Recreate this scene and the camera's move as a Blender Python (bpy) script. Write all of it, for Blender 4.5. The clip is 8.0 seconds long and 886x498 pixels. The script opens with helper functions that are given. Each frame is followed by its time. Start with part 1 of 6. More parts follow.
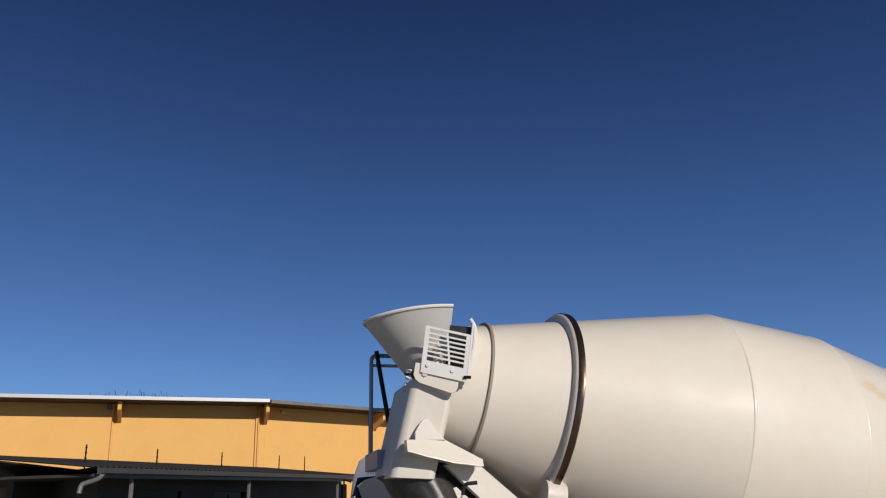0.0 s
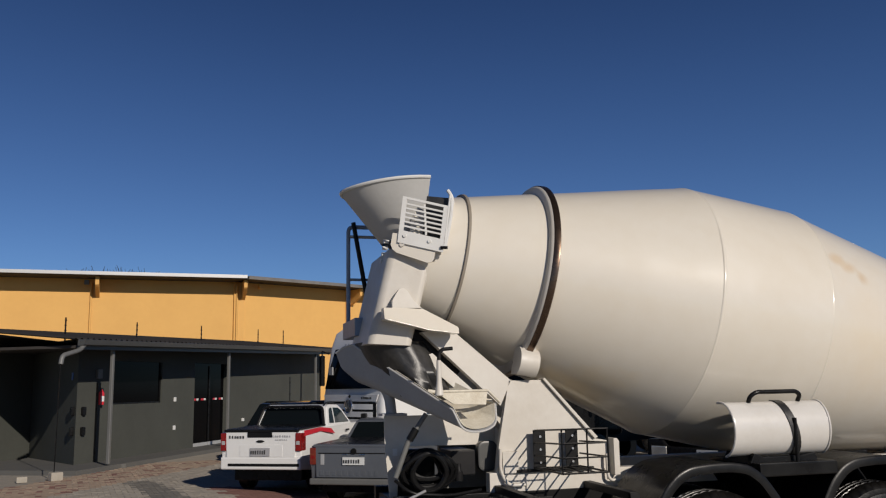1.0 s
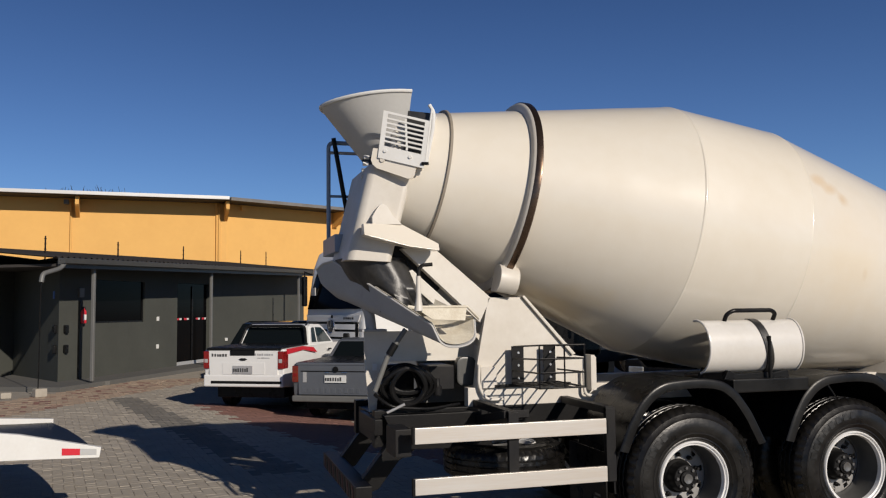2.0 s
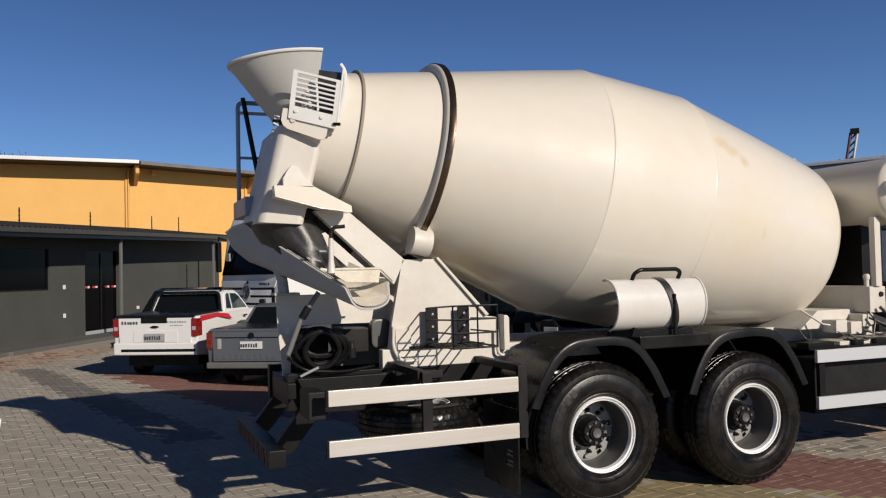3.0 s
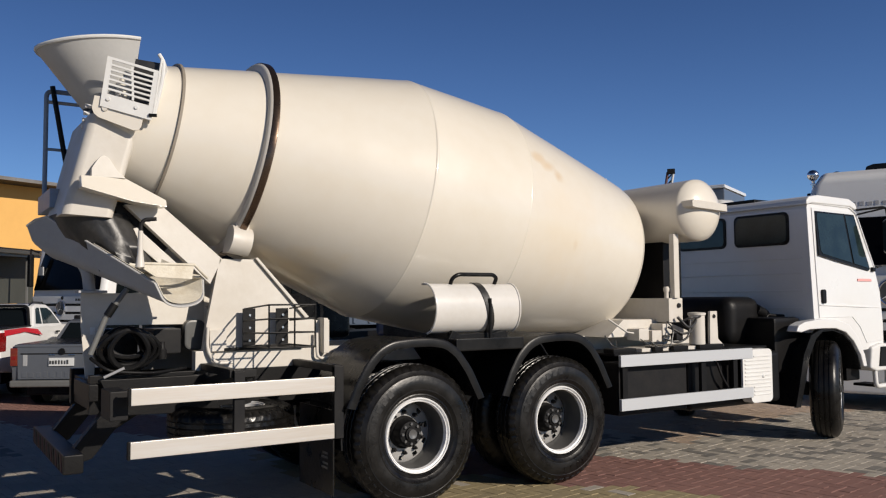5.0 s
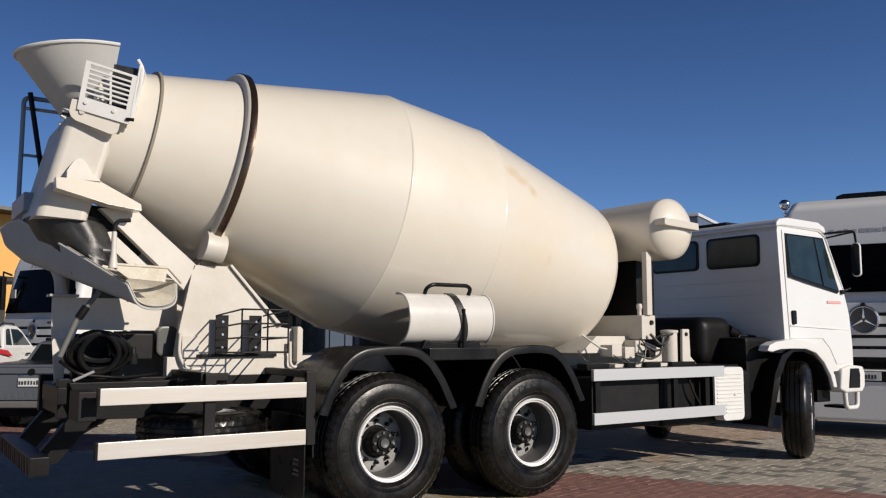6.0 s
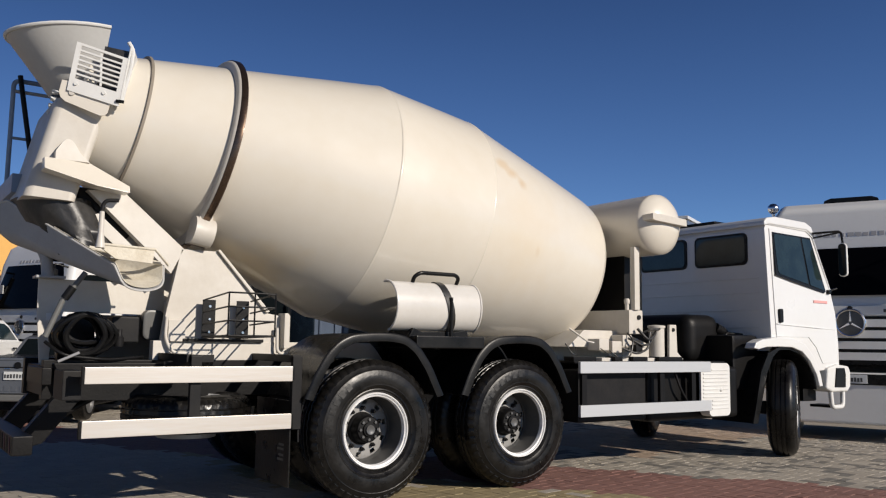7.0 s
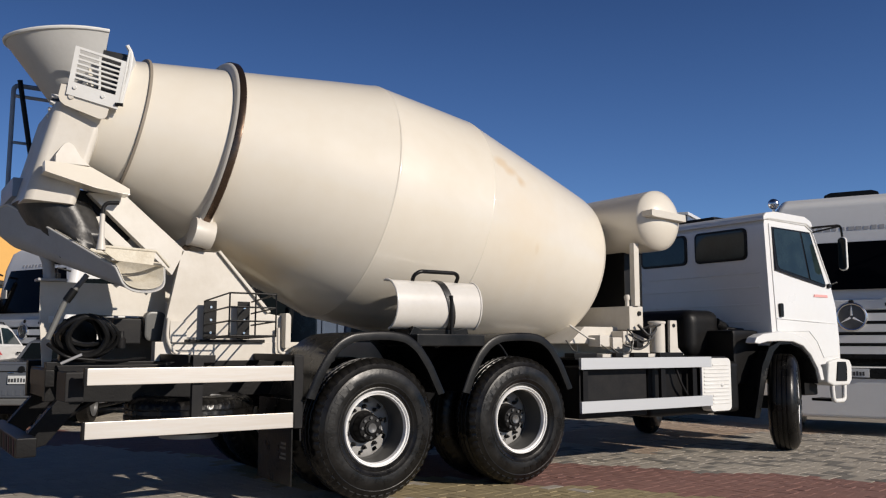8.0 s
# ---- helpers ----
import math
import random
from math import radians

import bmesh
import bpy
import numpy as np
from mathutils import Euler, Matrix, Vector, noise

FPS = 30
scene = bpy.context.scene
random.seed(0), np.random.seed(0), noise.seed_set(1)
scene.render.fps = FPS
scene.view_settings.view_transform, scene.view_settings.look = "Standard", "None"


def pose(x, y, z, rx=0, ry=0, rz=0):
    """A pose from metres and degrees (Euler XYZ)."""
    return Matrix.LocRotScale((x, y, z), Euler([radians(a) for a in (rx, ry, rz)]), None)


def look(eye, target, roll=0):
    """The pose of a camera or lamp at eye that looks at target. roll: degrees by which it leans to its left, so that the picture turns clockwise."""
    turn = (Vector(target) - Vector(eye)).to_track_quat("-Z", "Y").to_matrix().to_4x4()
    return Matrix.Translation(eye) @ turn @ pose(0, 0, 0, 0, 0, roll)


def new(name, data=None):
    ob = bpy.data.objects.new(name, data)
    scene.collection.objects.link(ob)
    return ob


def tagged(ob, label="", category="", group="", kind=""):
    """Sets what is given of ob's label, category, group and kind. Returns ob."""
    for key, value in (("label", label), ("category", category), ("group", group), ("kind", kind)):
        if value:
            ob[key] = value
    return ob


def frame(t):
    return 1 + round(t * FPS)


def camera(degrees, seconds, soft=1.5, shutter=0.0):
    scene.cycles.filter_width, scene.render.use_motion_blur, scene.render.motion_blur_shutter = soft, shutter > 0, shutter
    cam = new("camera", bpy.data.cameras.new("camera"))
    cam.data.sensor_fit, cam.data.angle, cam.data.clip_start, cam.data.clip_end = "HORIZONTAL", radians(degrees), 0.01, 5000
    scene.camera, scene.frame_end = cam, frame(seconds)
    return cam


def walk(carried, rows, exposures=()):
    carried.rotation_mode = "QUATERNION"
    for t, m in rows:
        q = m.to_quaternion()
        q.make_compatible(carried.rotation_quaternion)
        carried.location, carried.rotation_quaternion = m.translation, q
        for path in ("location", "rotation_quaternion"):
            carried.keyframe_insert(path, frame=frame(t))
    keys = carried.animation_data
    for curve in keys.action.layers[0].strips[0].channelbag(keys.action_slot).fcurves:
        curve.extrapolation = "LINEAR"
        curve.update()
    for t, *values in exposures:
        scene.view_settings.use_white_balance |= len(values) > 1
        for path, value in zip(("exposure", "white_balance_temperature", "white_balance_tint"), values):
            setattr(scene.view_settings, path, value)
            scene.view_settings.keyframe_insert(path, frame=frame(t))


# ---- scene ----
cam = camera(55.9, 8.0, soft=1.2)
PATH = [
    (0, (-3.339, -5.235, 1.834), (-2.886, -3.382, 2.437), -1.2),
    (0.5, (-3.333, -5.227, 1.807), (-2.843, -3.345, 2.271), -1.4),
    (1, (-3.336, -5.201, 1.776), (-2.818, -3.296, 2.098), -1.1),
    (2.3, (-3.288, -5.154, 1.714), (-2.693, -3.247, 1.821), -0.8),
    (2.5, (-3.281, -5.156, 1.71), (-2.65, -3.26, 1.796), -1.0),
    (3, (-3.253, -5.151, 1.702), (-2.513, -3.294, 1.757), -1.3),
    (3.5, (-3.224, -5.166, 1.699), (-2.373, -3.357, 1.754), -1.2),
    (4, (-3.185, -5.181, 1.665), (-2.241, -3.419, 1.734), -0.7),
    (4.5, (-3.152, -5.213, 1.591), (-2.135, -3.493, 1.678), -0.4),
    (5, (-3.131, -5.237, 1.499), (-2.055, -3.555, 1.618), -0.4),
    (5.2, (-3.122, -5.263, 1.472), (-2.029, -3.594, 1.607), -0.6),
    (6.5, (-3.116, -5.283, 1.189), (-1.993, -3.644, 1.415), 0.6),
    (7, (-3.098, -5.292, 1.14), (-1.968, -3.657, 1.366), 0.8),
    (7.5, (-3.104, -5.313, 1.112), (-1.974, -3.676, 1.317), 0.9),
    (8, (-3.093, -5.327, 1.124), (-1.968, -3.689, 1.35), 0.1),
]
walk(cam, [(t, look(eye, target, roll)) for t, eye, target, roll in PATH], exposures=[(0.0, -0.22, 6750, 13), (0.5, -0.36, 6800, 13), (1.2, -0.4, 6850, 12), (2.4, -0.06, 7000, 12), (8.0, -0.04, 6850, 12)])

# ---- light ----
SUN_WAY = Vector((0.295, -0.86, 0.41)).normalized()          # from the ground towards the sun
world = bpy.data.worlds.new("sky_world")
scene.world = world
world.use_nodes = True
wn = world.node_tree.nodes
sky = wn.new("ShaderNodeTexSky")
sky.sky_type = "NISHITA"
sky.sun_disc = False
sky.sun_elevation = math.asin(SUN_WAY.z)
sky.sun_rotation = math.atan2(SUN_WAY.x, SUN_WAY.y)
sky.altitude = 900
sky.air_density = 0.85
sky.dust_density = 0.0
sky.ozone_density = 4.0
tint = wn.new("ShaderNodeVectorMath")                        # clear, dry winter air: pale haze low down, deep blue overhead
tint.operation = "MULTIPLY"
where, split, haze = wn.new("ShaderNodeTexCoord"), wn.new("ShaderNodeSeparateXYZ"), wn.new("ShaderNodeValToRGB")
for k, (height, colour) in enumerate(((0.0, (0.66, 0.82, 1.02)), (0.15, (0.60, 0.77, 1.00)), (0.34, (0.45, 0.61, 0.84)), (0.57, (0.26, 0.38, 0.585)), (1.0, (0.15, 0.19, 0.26)))):
    e = haze.color_ramp.elements[k] if k < 1 else haze.color_ramp.elements.new(height) if k < 4 else haze.color_ramp.elements[-1]
    e.position, e.color = height, (*colour, 1)
world.node_tree.links.new(where.outputs["Generated"], split.inputs[0])
world.node_tree.links.new(split.outputs["Z"], haze.inputs[0])
breadth = wn.new("ShaderNodeMapRange")                       # the haze thickens towards +x
breadth.inputs[1].default_value, breadth.inputs[2].default_value = 0.1, 0.9
breadth.inputs[3].default_value, breadth.inputs[4].default_value = 1.0, 1.27
thick = wn.new("ShaderNodeVectorMath")
thick.operation = "SCALE"
world.node_tree.links.new(split.outputs["X"], breadth.inputs[0])
world.node_tree.links.new(haze.outputs[0], thick.inputs[0])
world.node_tree.links.new(breadth.outputs[0], thick.inputs["Scale"])
world.node_tree.links.new(thick.outputs[0], tint.inputs[1])
world.node_tree.links.new(sky.outputs[0], tint.inputs[0])
world.node_tree.links.new(tint.outputs[0], wn["Background"].inputs[0])
wn["Background"].inputs[1].default_value = 0.083
sun_data = bpy.data.lights.new("sun", "SUN")
sun_data.energy = 4.7
sun_data.angle = radians(0.53)
sun_data.color = (1.0, 0.95, 0.87)
sun = new("sun", sun_data)
sun.matrix_world = look((0, 0, 30), Vector((0, 0, 30)) - SUN_WAY)


# ---- materials ----
def link(m, a, b):
    m.node_tree.links.new(a, b)


def material(name, base, rough=0.5, metal=0.0, second=None, scale=3.0, amount=0.5, bump=0.0, bump_scale=60.0,
             coat=0.0, stretch=None, rough_var=0.0, per_object=0.0, spec=0.5, detail=6.0, coat_rough=0.08):
    """Paint, plastic, metal or mineral: base colour drifting to a second one by noise at two scales, with a fine relief."""
    m = bpy.data.materials.new(name)
    m.use_nodes = True
    nt = m.node_tree
    p = nt.nodes["Principled BSDF"]
    p.inputs["Roughness"].default_value = rough
    p.inputs["Metallic"].default_value = metal
    p.inputs["Specular IOR Level"].default_value = spec
    p.inputs["Coat Weight"].default_value = coat
    p.inputs["Coat Roughness"].default_value = coat_rough
    p.inputs["Base Color"].default_value = (*base, 1)
    co = nt.nodes.new("ShaderNodeTexCoord")
    mp = nt.nodes.new("ShaderNodeMapping")
    link(m, co.outputs["Object"], mp.inputs[0])
    if stretch:
        mp.inputs["Scale"].default_value = stretch
    n1 = nt.nodes.new("ShaderNodeTexNoise")
    n1.inputs["Scale"].default_value = scale
    n1.inputs["Detail"].default_value = detail
    n1.inputs["Roughness"].default_value = 0.62
    link(m, mp.outputs[0], n1.inputs["Vector"])
    if second:
        n2 = nt.nodes.new("ShaderNodeTexNoise")
        n2.inputs["Scale"].default_value = scale * 9
        n2.inputs["Detail"].default_value = 4
        link(m, mp.outputs[0], n2.inputs["Vector"])
        add = nt.nodes.new("ShaderNodeMath")
        add.operation = "MULTIPLY_ADD"
        add.inputs[1].default_value = 0.35
        link(m, n2.outputs["Fac"], add.inputs[0])
        link(m, n1.outputs["Fac"], add.inputs[2])
        ramp = nt.nodes.new("ShaderNodeMapRange")
        ramp.inputs[1].default_value = 0.50
        ramp.inputs[2].default_value = 0.95
        ramp.inputs[4].default_value = amount
        link(m, add.outputs[0], ramp.inputs[0])
        mix = nt.nodes.new("ShaderNodeMix")
        mix.data_type = "RGBA"
        mix.inputs[6].default_value = (*base, 1)
        mix.inputs[7].default_value = (*second, 1)
        link(m, ramp.outputs[0], mix.inputs[0])
        out = mix.outputs[2]
        if per_object:
            info = nt.nodes.new("ShaderNodeObjectInfo")
            geo = nt.nodes.new("ShaderNodeNewGeometry")
            both = nt.nodes.new("ShaderNodeMath")
            link(m, info.outputs["Random"], both.inputs[0])
            link(m, geo.outputs["Random Per Island"], both.inputs[1])
            mr = nt.nodes.new("ShaderNodeMapRange")
            mr.inputs[2].default_value = 2.0
            mr.inputs[3].default_value = 1 - per_object
            mr.inputs[4].default_value = 1 + per_object
            link(m, both.outputs[0], mr.inputs[0])
            hsv = nt.nodes.new("ShaderNodeHueSaturation")
            link(m, mr.outputs[0], hsv.inputs["Value"])
            link(m, out, hsv.inputs["Color"])
            out = hsv.outputs[0]
        link(m, out, p.inputs["Base Color"])
    if rough_var:
        rr = nt.nodes.new("ShaderNodeMapRange")
        rr.inputs[1].default_value, rr.inputs[2].default_value = 0.3, 0.7
        rr.inputs[3].default_value, rr.inputs[4].default_value = max(rough - rough_var, 0.02), min(rough + rough_var, 1)
        link(m, n1.outputs["Fac"], rr.inputs[0])
        link(m, rr.outputs[0], p.inputs["Roughness"])
    if bump:
        nb = nt.nodes.new("ShaderNodeTexNoise")
        nb.inputs["Scale"].default_value = bump_scale
        nb.inputs["Detail"].default_value = 5
        link(m, mp.outputs[0], nb.inputs["Vector"])
        b = nt.nodes.new("ShaderNodeBump")
        b.inputs["Strength"].default_value = bump
        b.inputs["Distance"].default_value = 0.01
        link(m, nb.outputs["Fac"], b.inputs["Height"])
        link(m, b.outputs[0], p.inputs["Normal"])
    return m


M = {}
M["cream"] = material("cream_drum_paint", (0.66, 0.617, 0.538), 0.5, second=(0.58, 0.51, 0.40), scale=0.9, amount=0.5, spec=0.35,
                      bump=0.03, bump_scale=25, rough_var=0.1, coat=0.8, coat_rough=0.15)
M["cream_flat"] = material("cream_frame_paint", (0.585, 0.553, 0.498), 0.5, second=(0.40, 0.35, 0.28), scale=2.2, amount=0.45,
                           bump=0.05, bump_scale=40, rough_var=0.12)
M["cream_dirty"] = material("cement_stained_paint", (0.66, 0.62, 0.52), 0.7, second=(0.42, 0.35, 0.25), scale=7, amount=0.7,
                            bump=0.25, bump_scale=50)
M["grey_paint"] = material("weathered_grey_paint", (0.47, 0.465, 0.445), 0.5, second=(0.38, 0.37, 0.35), scale=4, amount=0.6,
                           bump=0.05, bump_scale=40)
# darker, bluer copy of grey_paint: the chute's shade put into the colour
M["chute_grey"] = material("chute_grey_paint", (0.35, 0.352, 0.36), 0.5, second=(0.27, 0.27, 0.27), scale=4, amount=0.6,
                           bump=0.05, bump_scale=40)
M["white"] = material("white_vehicle_paint", (0.70, 0.70, 0.69), 0.32, second=(0.60, 0.59, 0.57), scale=1.5, amount=0.4,
                      coat=0.35, rough_var=0.06)
M["white_matt"] = material("white_painted_metal", (0.66, 0.66, 0.64), 0.5, second=(0.54, 0.52, 0.49), scale=5, amount=0.5, bump=0.04)
# tan smudges and streaked sheen put into the colour as long bands
M["alu"] = material("brushed_aluminium", (0.605, 0.58, 0.545), 0.36, 0.45, second=(0.52, 0.45, 0.37), scale=1.3, amount=0.85,
                    stretch=(0.7, 1.0, 13), detail=3.0)
# same metal as alu; its cooler reflection is put into the colour
M["alu_cool_sheen"] = material("pale_anodised_aluminium", (0.50, 0.515, 0.53), 0.42, 0.2, second=(0.47, 0.485, 0.50), scale=2, amount=0.5, stretch=(0.6, 6, 14))
M["chute_white"] = material("cement_dusted_white_paint", (0.60, 0.58, 0.545), 0.3, second=(0.47, 0.43, 0.375), scale=3, amount=0.45, bump=0.03, coat=0.3, coat_rough=0.15)
M["black"] = material("black_plastic", (0.007, 0.007, 0.0075), 0.3, second=(0.012, 0.012, 0.012), scale=6, amount=0.7, bump=0.05, spec=0.16, rough_var=0.1,
                      bump_scale=120)
M["black_steel"] = material("black_chassis_paint", (0.006, 0.006, 0.0065), 0.42, second=(0.013, 0.012, 0.0115), scale=5, amount=0.6, spec=0.15,
                            bump=0.1, bump_scale=60)
M["dark_steel"] = material("dark_grey_steel", (0.009, 0.009, 0.010), 0.5, spec=0.16, second=(0.024, 0.022, 0.02), scale=6, amount=0.6, bump=0.06)
M["rubber"] = material("tyre_rubber", (0.0032, 0.003, 0.0029), 0.33, second=(0.015, 0.0135, 0.012), scale=7, amount=0.8, bump=0.12, spec=0.3,
                       bump_scale=45, rough_var=0.12)
M["rubber_soft"] = material("black_rubber_apron", (0.011, 0.011, 0.0115), 0.4, second=(0.05, 0.047, 0.043), scale=4, amount=0.8,
                            bump=0.2, bump_scale=30)
M["rim"] = material("painted_steel_rim", (0.12, 0.12, 0.12), 0.36, 0.35, second=(0.06, 0.057, 0.054), scale=7, amount=0.6, rough_var=0.1)
M["rim_bright"] = material("bright_rim_edge", (0.82, 0.82, 0.81), 0.35, 0.0, second=(0.62, 0.61, 0.6), scale=8, amount=0.5)
# darker than the silver disc: the barrel's shade put into the paint
M["rim_shaded"] = material("dusty_grey_rim_paint", (0.085, 0.085, 0.083), 0.5, 0.1, second=(0.06, 0.058, 0.055), scale=9, amount=0.7)
M["rim_silver"] = material("silver_wheel_paint", (0.33, 0.326, 0.318), 0.42, 0.1, second=(0.19, 0.18, 0.17), scale=9, amount=0.7, rough_var=0.1)
M["band_brown"] = material("dusty_brown_band", (0.26, 0.225, 0.18), 0.6, second=(0.17, 0.14, 0.11), scale=6, amount=0.6)
M["chrome"] = material("chrome", (0.75, 0.75, 0.76), 0.2, 1.0)
M["ring_steel"] = material("worn_roller_ring_steel", (0.16, 0.11, 0.08), 0.28, 0.9, second=(0.07, 0.045, 0.03), scale=5, amount=0.8,
                           rough_var=0.12)
M["glass"] = material("dark_vehicle_glass", (0.005, 0.007, 0.008), 0.06, spec=0.2)
M["glass_green"] = material("green_tinted_glass", (0.022, 0.036, 0.036), 0.05, spec=0.4, second=(0.008, 0.014, 0.015), scale=3.5, amount=0.9, detail=1.0)
M["red_lens"] = material("red_lamp_lens", (0.24, 0.008, 0.008), 0.15, second=(0.10, 0.004, 0.004), scale=20, amount=0.7, coat=0.5)
M["orange_lens"] = material("dark_red_lamp_lens", (0.15, 0.016, 0.012), 0.2, second=(0.22, 0.05, 0.015), scale=9, amount=0.8, coat=0.4)
M["mudguard"] = material("dusty_black_mudguard_plastic", (0.004, 0.004, 0.0045), 0.3, second=(0.012, 0.0115, 0.0105), scale=2.5, amount=0.9, bump=0.06, spec=0.22,
                         bump_scale=70, rough_var=0.12)
M["clear_lens"] = material("clear_lamp_lens", (0.6, 0.6, 0.58), 0.08, 0.5, coat=0.5)
M["red"] = material("red_sticker", (0.55, 0.02, 0.035), 0.35)
M["red_faded"] = material("faded_red_sticker", (0.75, 0.35, 0.33), 0.45)
M["stripe"] = material("worn_dark_red_stripe", (0.10, 0.02, 0.018), 0.6, second=(0.05, 0.03, 0.03), scale=20, amount=0.8)
M["ink"] = material("dark_printed_ink", (0.05, 0.05, 0.05), 0.5)
M["ink_grey"] = material("grey_printed_ink", (0.32, 0.32, 0.33), 0.5)
M["plate"] = material("number_plate", (0.62, 0.63, 0.62), 0.35)
M["silver"] = material("grey_metallic_car_paint", (0.135, 0.146, 0.165), 0.34, 0.3, second=(0.105, 0.113, 0.127), scale=3, amount=0.5, coat=0.4)
M["yellow_wall"] = material("yellow_ochre_render", (0.67, 0.378, 0.112), 0.8, second=(0.585, 0.32, 0.092), scale=0.5, amount=0.6,
                            bump=0.12, bump_scale=30)
M["dark_wall"] = material("dark_olive_grey_render", (0.068, 0.071, 0.062), 0.75, second=(0.051, 0.053, 0.047), scale=0.9, amount=0.7, spec=0.2,
                          bump=0.12, bump_scale=40)
M["black_void"] = material("dark_tinted_glazing", (0.002, 0.002, 0.0025), 0.1, spec=0.05)
M["roof_metal"] = material("weathered_roof_sheet", (0.20, 0.19, 0.18), 0.55, 0.3, second=(0.10, 0.09, 0.08), scale=1.5, amount=0.7, bump=0.05)
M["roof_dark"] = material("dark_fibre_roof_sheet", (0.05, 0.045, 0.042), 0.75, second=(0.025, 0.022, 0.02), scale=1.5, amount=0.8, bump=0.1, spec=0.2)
M["fascia"] = material("pale_galvanised_fascia", (0.44, 0.44, 0.435), 0.45, 0.3, second=(0.5, 0.5, 0.5), scale=1.2, amount=0.6)
M["gutter"] = material("dark_grey_gutter", (0.075, 0.075, 0.072), 0.4, 0.2, second=(0.05, 0.05, 0.047), scale=2, amount=0.6)
M["post_grey"] = material("grey_painted_post", (0.13, 0.13, 0.125), 0.5, second=(0.09, 0.09, 0.085), scale=4, amount=0.6)
M["concrete"] = material("plinth_concrete", (0.085, 0.084, 0.08), 0.85, second=(0.11, 0.107, 0.098), scale=2, amount=0.7, bump=0.2)
M["blue_steel"] = material("blue_grey_tube_paint", (0.26, 0.33, 0.42), 0.45, second=(0.18, 0.22, 0.28), scale=5, amount=0.6)
M["blue_cab"] = material("bright_blue_cab_paint", (0.022, 0.042, 0.105), 0.3, second=(0.015, 0.03, 0.075), scale=2, amount=0.6, coat=0.4)
M["trailer_blue"] = material("faded_blue_grey_panel_paint", (0.075, 0.105, 0.155), 0.45, second=(0.06, 0.08, 0.115), scale=1.5, amount=0.6)
M["blue_sign"] = material("blue_sign_enamel", (0.03, 0.10, 0.30), 0.4)
M["sand"] = material("joint_sand", (0.30, 0.27, 0.226), 0.95, second=(0.19, 0.17, 0.143), scale=3, amount=0.7, bump=0.3)
M["block"] = material("pale_concrete_block", (0.36, 0.325, 0.275), 0.95, second=(0.26, 0.235, 0.195), scale=3, amount=0.7, bump=0.3)
PAVE = dict(scale=2.5, amount=0.7, bump=0.25, bump_scale=90, per_object=0.10)
M["paver_grey"] = material("grey_concrete_paver", (0.365, 0.325, 0.27), 0.85, second=(0.285, 0.253, 0.208), **PAVE)
M["paver_red"] = material("red_concrete_paver", (0.225, 0.11, 0.088), 0.85, second=(0.175, 0.092, 0.075), **PAVE)
M["paver_yellow"] = material("ochre_concrete_paver", (0.295, 0.235, 0.125), 0.85, second=(0.225, 0.18, 0.11), **PAVE)
M["paver_dark"] = material("dark_concrete_paver", (0.19, 0.175, 0.15), 0.85, second=(0.10, 0.095, 0.085), **PAVE)
M["paver_salmon"] = material("salmon_concrete_paver", (0.375, 0.285, 0.21), 0.85, second=(0.30, 0.215, 0.16), **PAVE)


def stain_or_glow(m, place, size, colour, amount):
    """A rust-brown stain or painted-in reflection of its own shape on a painted surface."""
    nt = m.node_tree
    p = nt.nodes["Principled BSDF"]
    old = p.inputs["Base Color"].links[0].from_socket
    geo = nt.nodes.new("ShaderNodeTexCoord")
    off = nt.nodes.new("ShaderNodeVectorMath")
    off.operation = "SUBTRACT"
    off.inputs[1].default_value = place
    link(m, geo.outputs["Object"], off.inputs[0])
    sc = nt.nodes.new("ShaderNodeVectorMath")
    sc.operation = "DIVIDE"
    sc.inputs[1].default_value = size
    link(m, off.outputs[0], sc.inputs[0])
    ns = nt.nodes.new("ShaderNodeTexNoise")
    ns.inputs["Scale"].default_value = 5
    ns.inputs["Detail"].default_value = 5
    link(m, geo.outputs["Object"], ns.inputs["Vector"])
    ln = nt.nodes.new("ShaderNodeVectorMath")
    ln.operation = "LENGTH"
    link(m, sc.outputs[0], ln.inputs[0])
    ad = nt.nodes.new("ShaderNodeMath")
    link(m, ln.outputs["Value"], ad.inputs[0])
    link(m, ns.outputs["Fac"], ad.inputs[1])
    mr = nt.nodes.new("ShaderNodeMapRange")
    mr.inputs[1].default_value, mr.inputs[2].default_value = 1.45, 0.75
    mr.inputs[3].default_value, mr.inputs[4].default_value = 0.0, amount
    link(m, ad.outputs[0], mr.inputs[0])
    mix = nt.nodes.new("ShaderNodeMix")
    mix.data_type = "RGBA"
    mix.inputs[7].default_value = (*colour, 1)
    link(m, mr.outputs[0], mix.inputs[0])
    link(m, old, mix.inputs[6])
    link(m, mix.outputs[2], p.inputs["Base Color"])


stain_or_glow(M["cream"], (1.36, 0.275, 2.695), (0.115, 0.35, 0.065), (0.56, 0.38, 0.19), 0.45)
stain_or_glow(M["cream"], (1.47, 0.27, 2.63), (0.12, 0.35, 0.07), (0.56, 0.38, 0.19), 0.5)
stain_or_glow(M["cream"], (1.57, 0.25, 2.545), (0.085, 0.35, 0.075), (0.52, 0.35, 0.17), 0.5)
stain_or_glow(M["cream"], (1.72, 0.21, 1.95), (0.035, 0.2, 0.06), (0.5, 0.37, 0.22), 0.28)
stain_or_glow(M["cream"], (1.55, 0.25, 2.1), (0.55, 0.5, 0.75), (0.66, 0.52, 0.33), 0.25)
